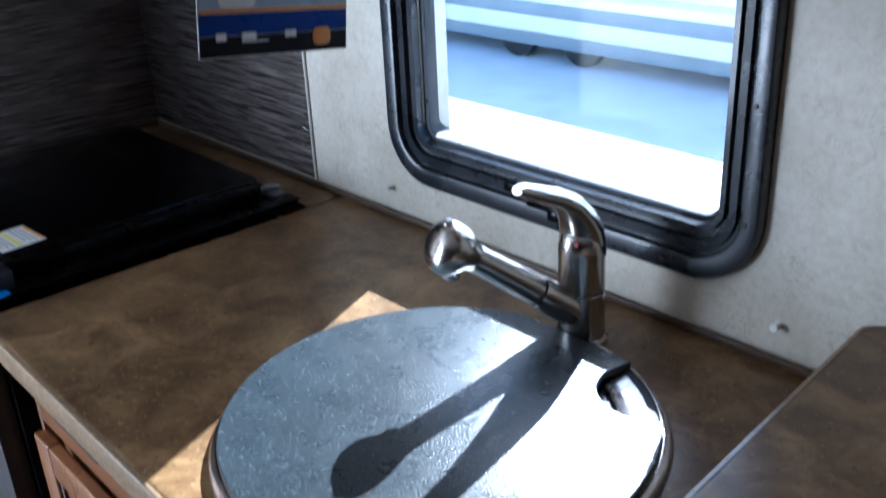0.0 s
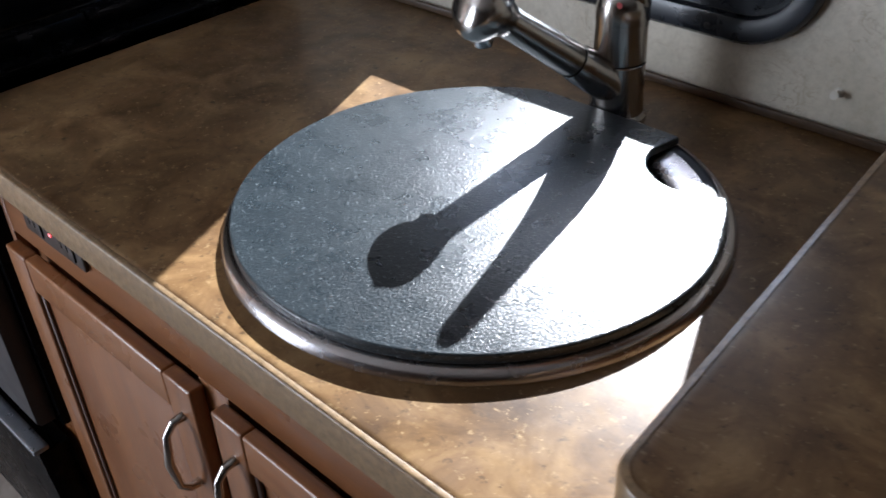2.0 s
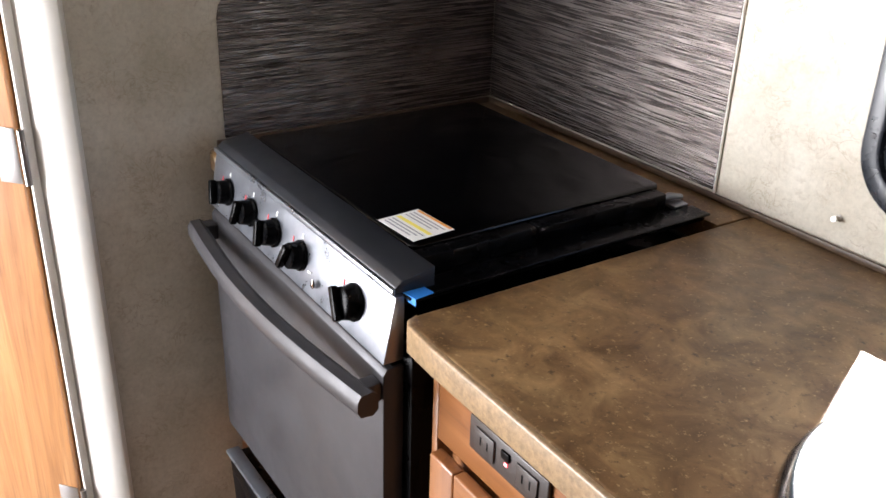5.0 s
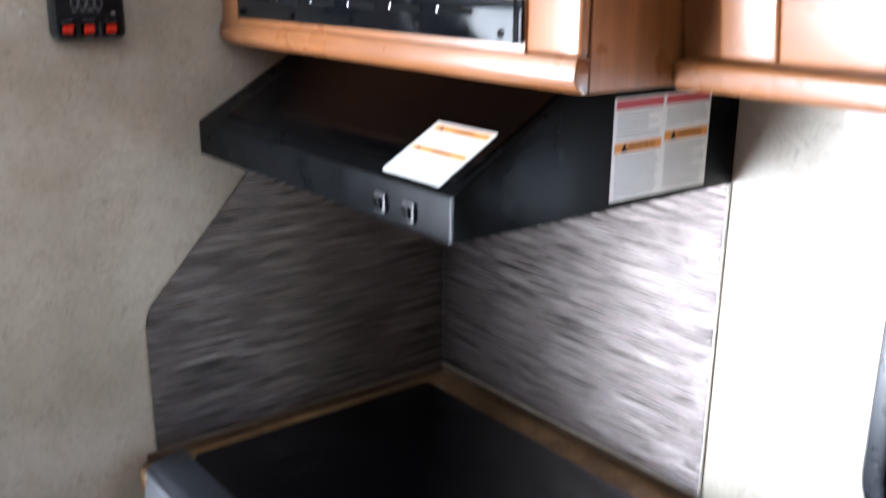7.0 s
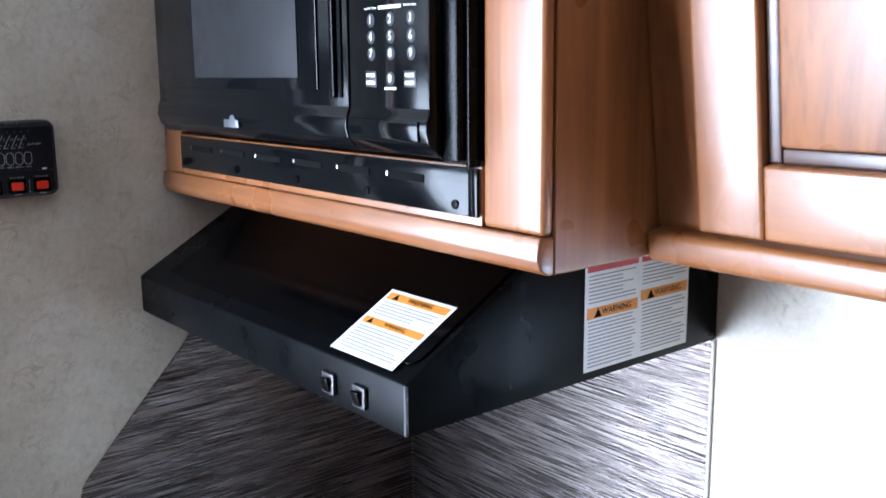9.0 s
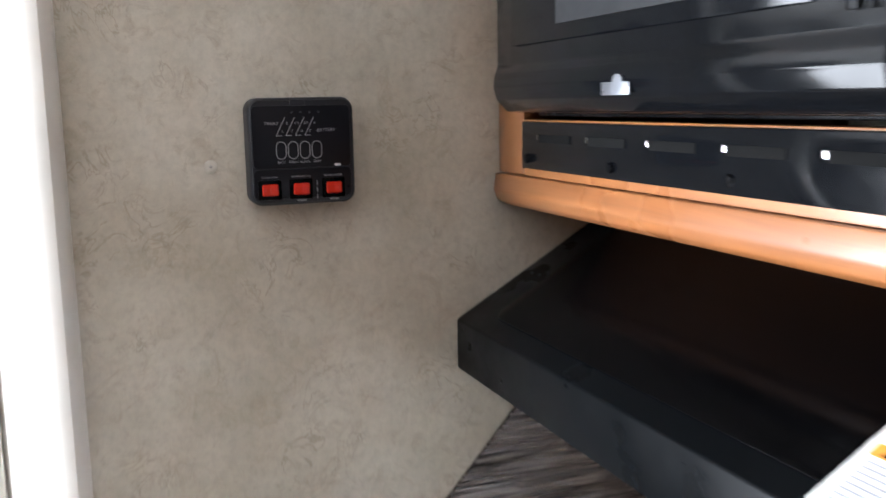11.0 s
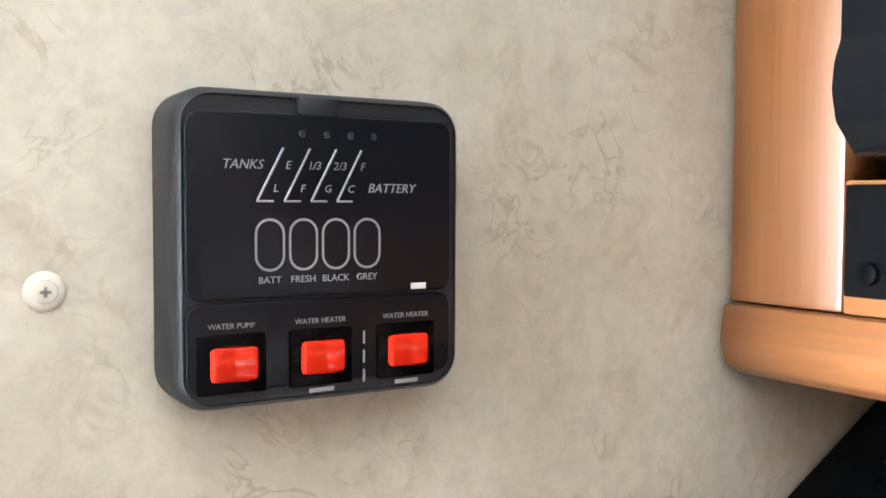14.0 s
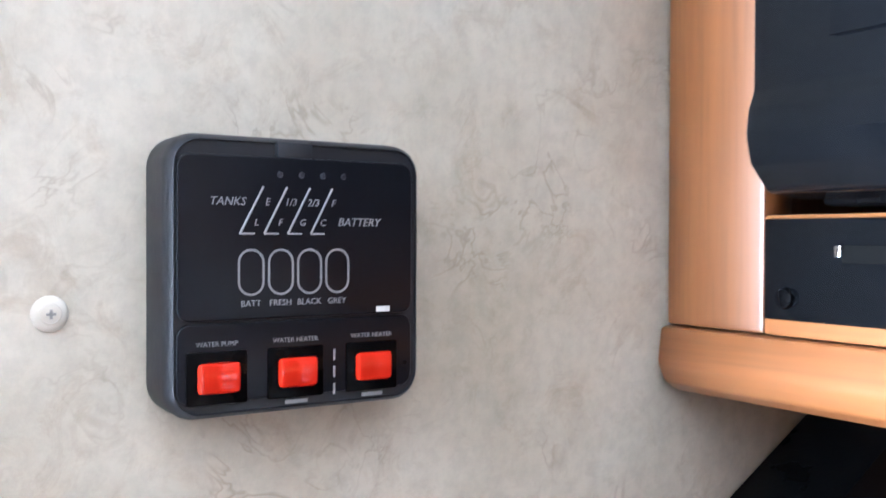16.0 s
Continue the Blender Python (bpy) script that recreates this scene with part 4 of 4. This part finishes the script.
part("photo_band", moved(box(0.001, 0.170, 0.0455, 0.244, 0.0003, 0.0005, 0), cm), CARDSKY, card)
part("orange_rule", moved(box(0.001, 0.170, 0.0415, 0.0450, 0.0003, 0.0005, 0), cm), ORANGE, card)
part("blue_band", moved(box(0.001, 0.170, 0.0205, 0.0410, 0.0003, 0.0005, 0), cm), CARDBLUE, card)
part("black_band", moved(box(0.001, 0.170, 0.001, 0.0200, 0.0003, 0.0005, 0), cm), CARDBLACK, card)
for x, w in ((0.018, 0.011), (0.046, 0.016), (0.095, 0.013)):
    part("logo_mark", moved(box(x, x + w, 0.016, 0.023, 0.0006, 0.0008, 0), cm), WHITEP, card, "plain pale mark")
part("logo_line", moved(box(0.046, 0.076, 0.0135, 0.0150, 0.0006, 0.0008, 0), cm), WHITEP, card)
part("warm_patch", moved(slab(rounded(0.128, 0.150, 0.006, 0.024, 0.006, 4), 0.0006, 0.0008, 0.0001), cm), ORANGE, card)
part("caravan_shape", moved(slab(rounded(0.022, 0.062, 0.046, 0.070, 0.006, 4), 0.0006, 0.0008, 0.0001), cm), LABEL, card)
part("string", tube([(1.11, -0.352, 1.478), (1.11, -0.310, 1.492), (1.112, -0.268, 1.500)], [0.0012, 0.0012, 0.0012], 8), CLEARP, card)
part("tape", moved(box(0.110, 0.150, 0.235, 0.252, 0.001, 0.0013, 0), cm), CLEARP, card)

# ---- monitor panel ----
mon = thing("monitor_panel", (0, -0.573, 1.51), "black tank and battery monitor panel with three red rocker switches", "control panel")
MY0, MY1, MZ0, MZ1 = -0.6130, -0.5262, 1.5105, 1.5970


def mon_loop(inset, x, r):
    return [(x, y, z) for y, z in rounded(MY0 + inset, MY1 - inset, MZ0 + inset, MZ1 - inset, r, 8)]


case = ring([mon_loop(0, 0.0003, 0.010), mon_loop(0.0000, 0.016, 0.010), mon_loop(0.0008, 0.0200, 0.0095), mon_loop(0.0020, 0.0215, 0.0085), mon_loop(0.0024, 0.0205, 0.008)])
case.faces.new(case.verts[-len(mon_loop(0, 0, 0.01)):])
part("case", case, CASE, mon, "rounded dark grey case")
face = part("face_plate", moved(slab(rounded(MY0 + 0.0028, MY1 - 0.0040, 1.5405, MZ1 - 0.0065, 0.004, 5), 0.0206, 0.0222, 0.0006), Matrix(((0, 0, 1, 0), (1, 0, 0, 0), (0, 1, 0, 0), (0, 0, 0, 1)))), FACE, mon)
part("lower_plate", moved(slab(rounded(MY0 + 0.0028, MY1 - 0.0040, MZ0 + 0.0055, 1.5398, 0.004, 5), 0.0206, 0.0218, 0.0006), Matrix(((0, 0, 1, 0), (1, 0, 0, 0), (0, 1, 0, 0), (0, 0, 0, 1)))), FACE, mon)
part("top_tab", box(0.0190, 0.0228, -0.579, -0.567, MZ1 - 0.0068, MZ1 - 0.0015, 0.001), CASE, mon)
FX = 0.0224


def mon_text(text, y, z, size, shear=0.0):
    m = Matrix(((0, 0, 1, FX), (1, 0, 0, y), (0, 1, 0, z), (0, 0, 0, 1)))
    return letters(text, size, m, 0.0001, shear)


def mon_stroke(y0, z0, y1, z1, w=0.0007):
    return tube([(FX, y0, z0), (FX, y1, z1)], [w / 2, w / 2], 6)


def mon_oval(yc, z0, z1, w, t=0.0007):
    o = [(FX + 0.0002, y, z) for y, z in rounded(yc - w / 2, yc + w / 2, z0, z1, w / 2 - 0.0001, 6)]
    i = [(FX + 0.0002, y, z) for y, z in rounded(yc - w / 2 + t, yc + w / 2 - t, z0 + t, z1 - t, w / 2 - t - 0.0001, 6)]
    return ring([o, i])


part("title_text", mon_text("TANKS", -0.5950, 1.5765, 0.0036, 0.25), PRINT, face)
part("title_text", mon_text("BATTERY", -0.5505, 1.5705, 0.0037, 0.25), PRINT, face)
for i in range(4):
    yb = -0.591 + 0.0078 * i
    part("slash_mark", merge(mon_stroke(yb, 1.5668, yb + 0.0075, 1.5812), mon_stroke(yb, 1.5668, yb + 0.0046, 1.5668)), PRINT, face)
for text, y in (("E", -0.5822), ("1/3", -0.5745), ("2/3", -0.5668), ("F", -0.5598)):
    part("level_text", mon_text(text, y, 1.5765, 0.0032, 0.2), PRINT, face)
for text, y in (("L", -0.5858), ("F", -0.5780), ("G", -0.5705), ("C", -0.5635)):
    part("level_text", mon_text(text, y, 1.5702, 0.0030, 0.2), PRINT, face)
for i, text in enumerate(("BATT", "FRESH", "BLACK", "GREY")):
    yc = -0.5875 + 0.0097 * i
    part("button_outline", mon_oval(yc, 1.5478, 1.5622, 0.0086), PRINT, face)
    part("caption", mon_text(text, yc, 1.5454, 0.0027), PRINT, face)
    part("lamp_dot", lathe([(0, 0), (0.0010, 0), (0.0008, 0.0004), (0, 0.0005)], (FX - 0.0001, -0.578 + 0.0073 * i, 1.5852), 10, 'x'), CASE, face)
part("maker_mark", box(FX - 0.0001, FX + 0.0002, -0.5440, -0.5390, 1.5412, 1.5430, 0), LABEL, face, "plain pale maker's mark")
for yc, top, low in ((-0.598, "WATER PUMP", 0), (-0.5725, "WATER HEATER", 1), (-0.5455, "WATER HEATER", 1)):
    sw = part("rocker_bezel", box(0.0212, 0.0226, yc - 0.0095, yc + 0.0095, 1.5155, 1.5315, 0.0008), BLACK, mon)
    rocker = prism([(0.0222, yc - 0.0066), (0.0256, yc - 0.0063), (0.0236, yc + 0.0004), (0.0246, yc + 0.0066), (0.0222, yc + 0.0069)], 'z', 1.5190, 1.5283, 0.0014)
    part("rocker", rocker, RED, sw, "glossy red rocker")
    part("caption", moved(mon_text(top, yc, 1.5336, 0.0021), Matrix.Translation((-0.0004, 0, 0))), PRINT, mon)
    if low:
        part("caption", box(FX - 0.0007, FX - 0.0003, yc - 0.0035, yc + 0.0040, 1.5128 + 0.0008, 1.5128 + 0.0020, 0), PRINT, mon)
for z in (1.5170, 1.5225, 1.5280):
    part("divider", box(FX - 0.0007, FX - 0.0003, -0.5594, -0.5588, z - 0.0018, z + 0.0018, 0), PRINT, mon)

# ---- outside: paving and the neighbouring trailer ----
def paving():
    m = material("paving", rough=0.8)
    n = Nodes(m)
    n.color(n.ramp(n.noise(2.5, 6, 0.6), [(0.3, (0.62, 0.62, 0.62)), (0.7, (0.74, 0.74, 0.74))]))
    return m


structure("ground", box(-400, 400, -400, 800, -0.95, -0.85, 0), paving(), "pale concrete paving outside")
TRW = worn("trailer_white", (0.80, 0.81, 0.82), 0.3, amount=0.08, scale=3)
TRG = worn("trailer_grey", (0.24, 0.28, 0.31), 0.35, amount=0.15, scale=4)
TRB = worn("trailer_blue", (0.04, 0.09, 0.28), 0.35, amount=0.15, scale=4)
TRL = worn("trailer_pale", (0.58, 0.66, 0.71), 0.35, amount=0.1, scale=4)
camper = thing("folding_camper", (-5, 7.4, -0.85), "low white folding camper with grey side stripes parked outside", "camper")
part("tub", box(-12.0, 1.0, 6.5, 8.4, -0.55, 0.30, 0.05), TRW, camper)
part("stripe", box(-11.9, 0.9, 6.490, 6.4985, -0.36, -0.22, 0.001), TRG, camper, "grey side stripe")
part("stripe", box(-11.9, 0.9, 6.490, 6.4985, -0.12, -0.06, 0.001), TRL, camper)
part("rail", box(-12.0, 1.0, 6.46, 6.4985, 0.02, 0.07, 0.008), TRW, camper)
part("chassis", box(-11.6, 0.6, 6.6, 8.3, -0.70, -0.5505, 0.01), TRG, camper)
for x in (-5.2, -4.3, -8.6, -1.2):
    part("wheel", lathe([(0, 0), (0.16, 0.0), (0.24, 0.02), (0.26, 0.06), (0.26, 0.16), (0, 0.16)], (x, 6.78, -0.59), 36, '-y'), RUBBER, camper)
trailer = thing("neighbour_trailer", (-14, 19, -0.85), "tall white travel trailer with a dark blue stripe far outside", "trailer")
part("side_wall", box(-32.0, 6.0, 18.0, 20.4, -0.35, 2.1, 0.05), TRW, trailer)
part("stripe", box(-31.9, 5.9, 17.985, 17.998, 0.10, 0.45, 0.001), TRB, trailer, "dark blue side stripe")
for x in (-24, -17, -10, -3):
    part("window", box(x, x + 1.6, 17.985, 17.998, 0.9, 1.6, 0.004), TRG, trailer, "dark side window")
part("axle_frame", box(-31.0, 5.0, 18.4, 20.0, -0.85, -0.3505, 0.01), RUBBER, trailer)
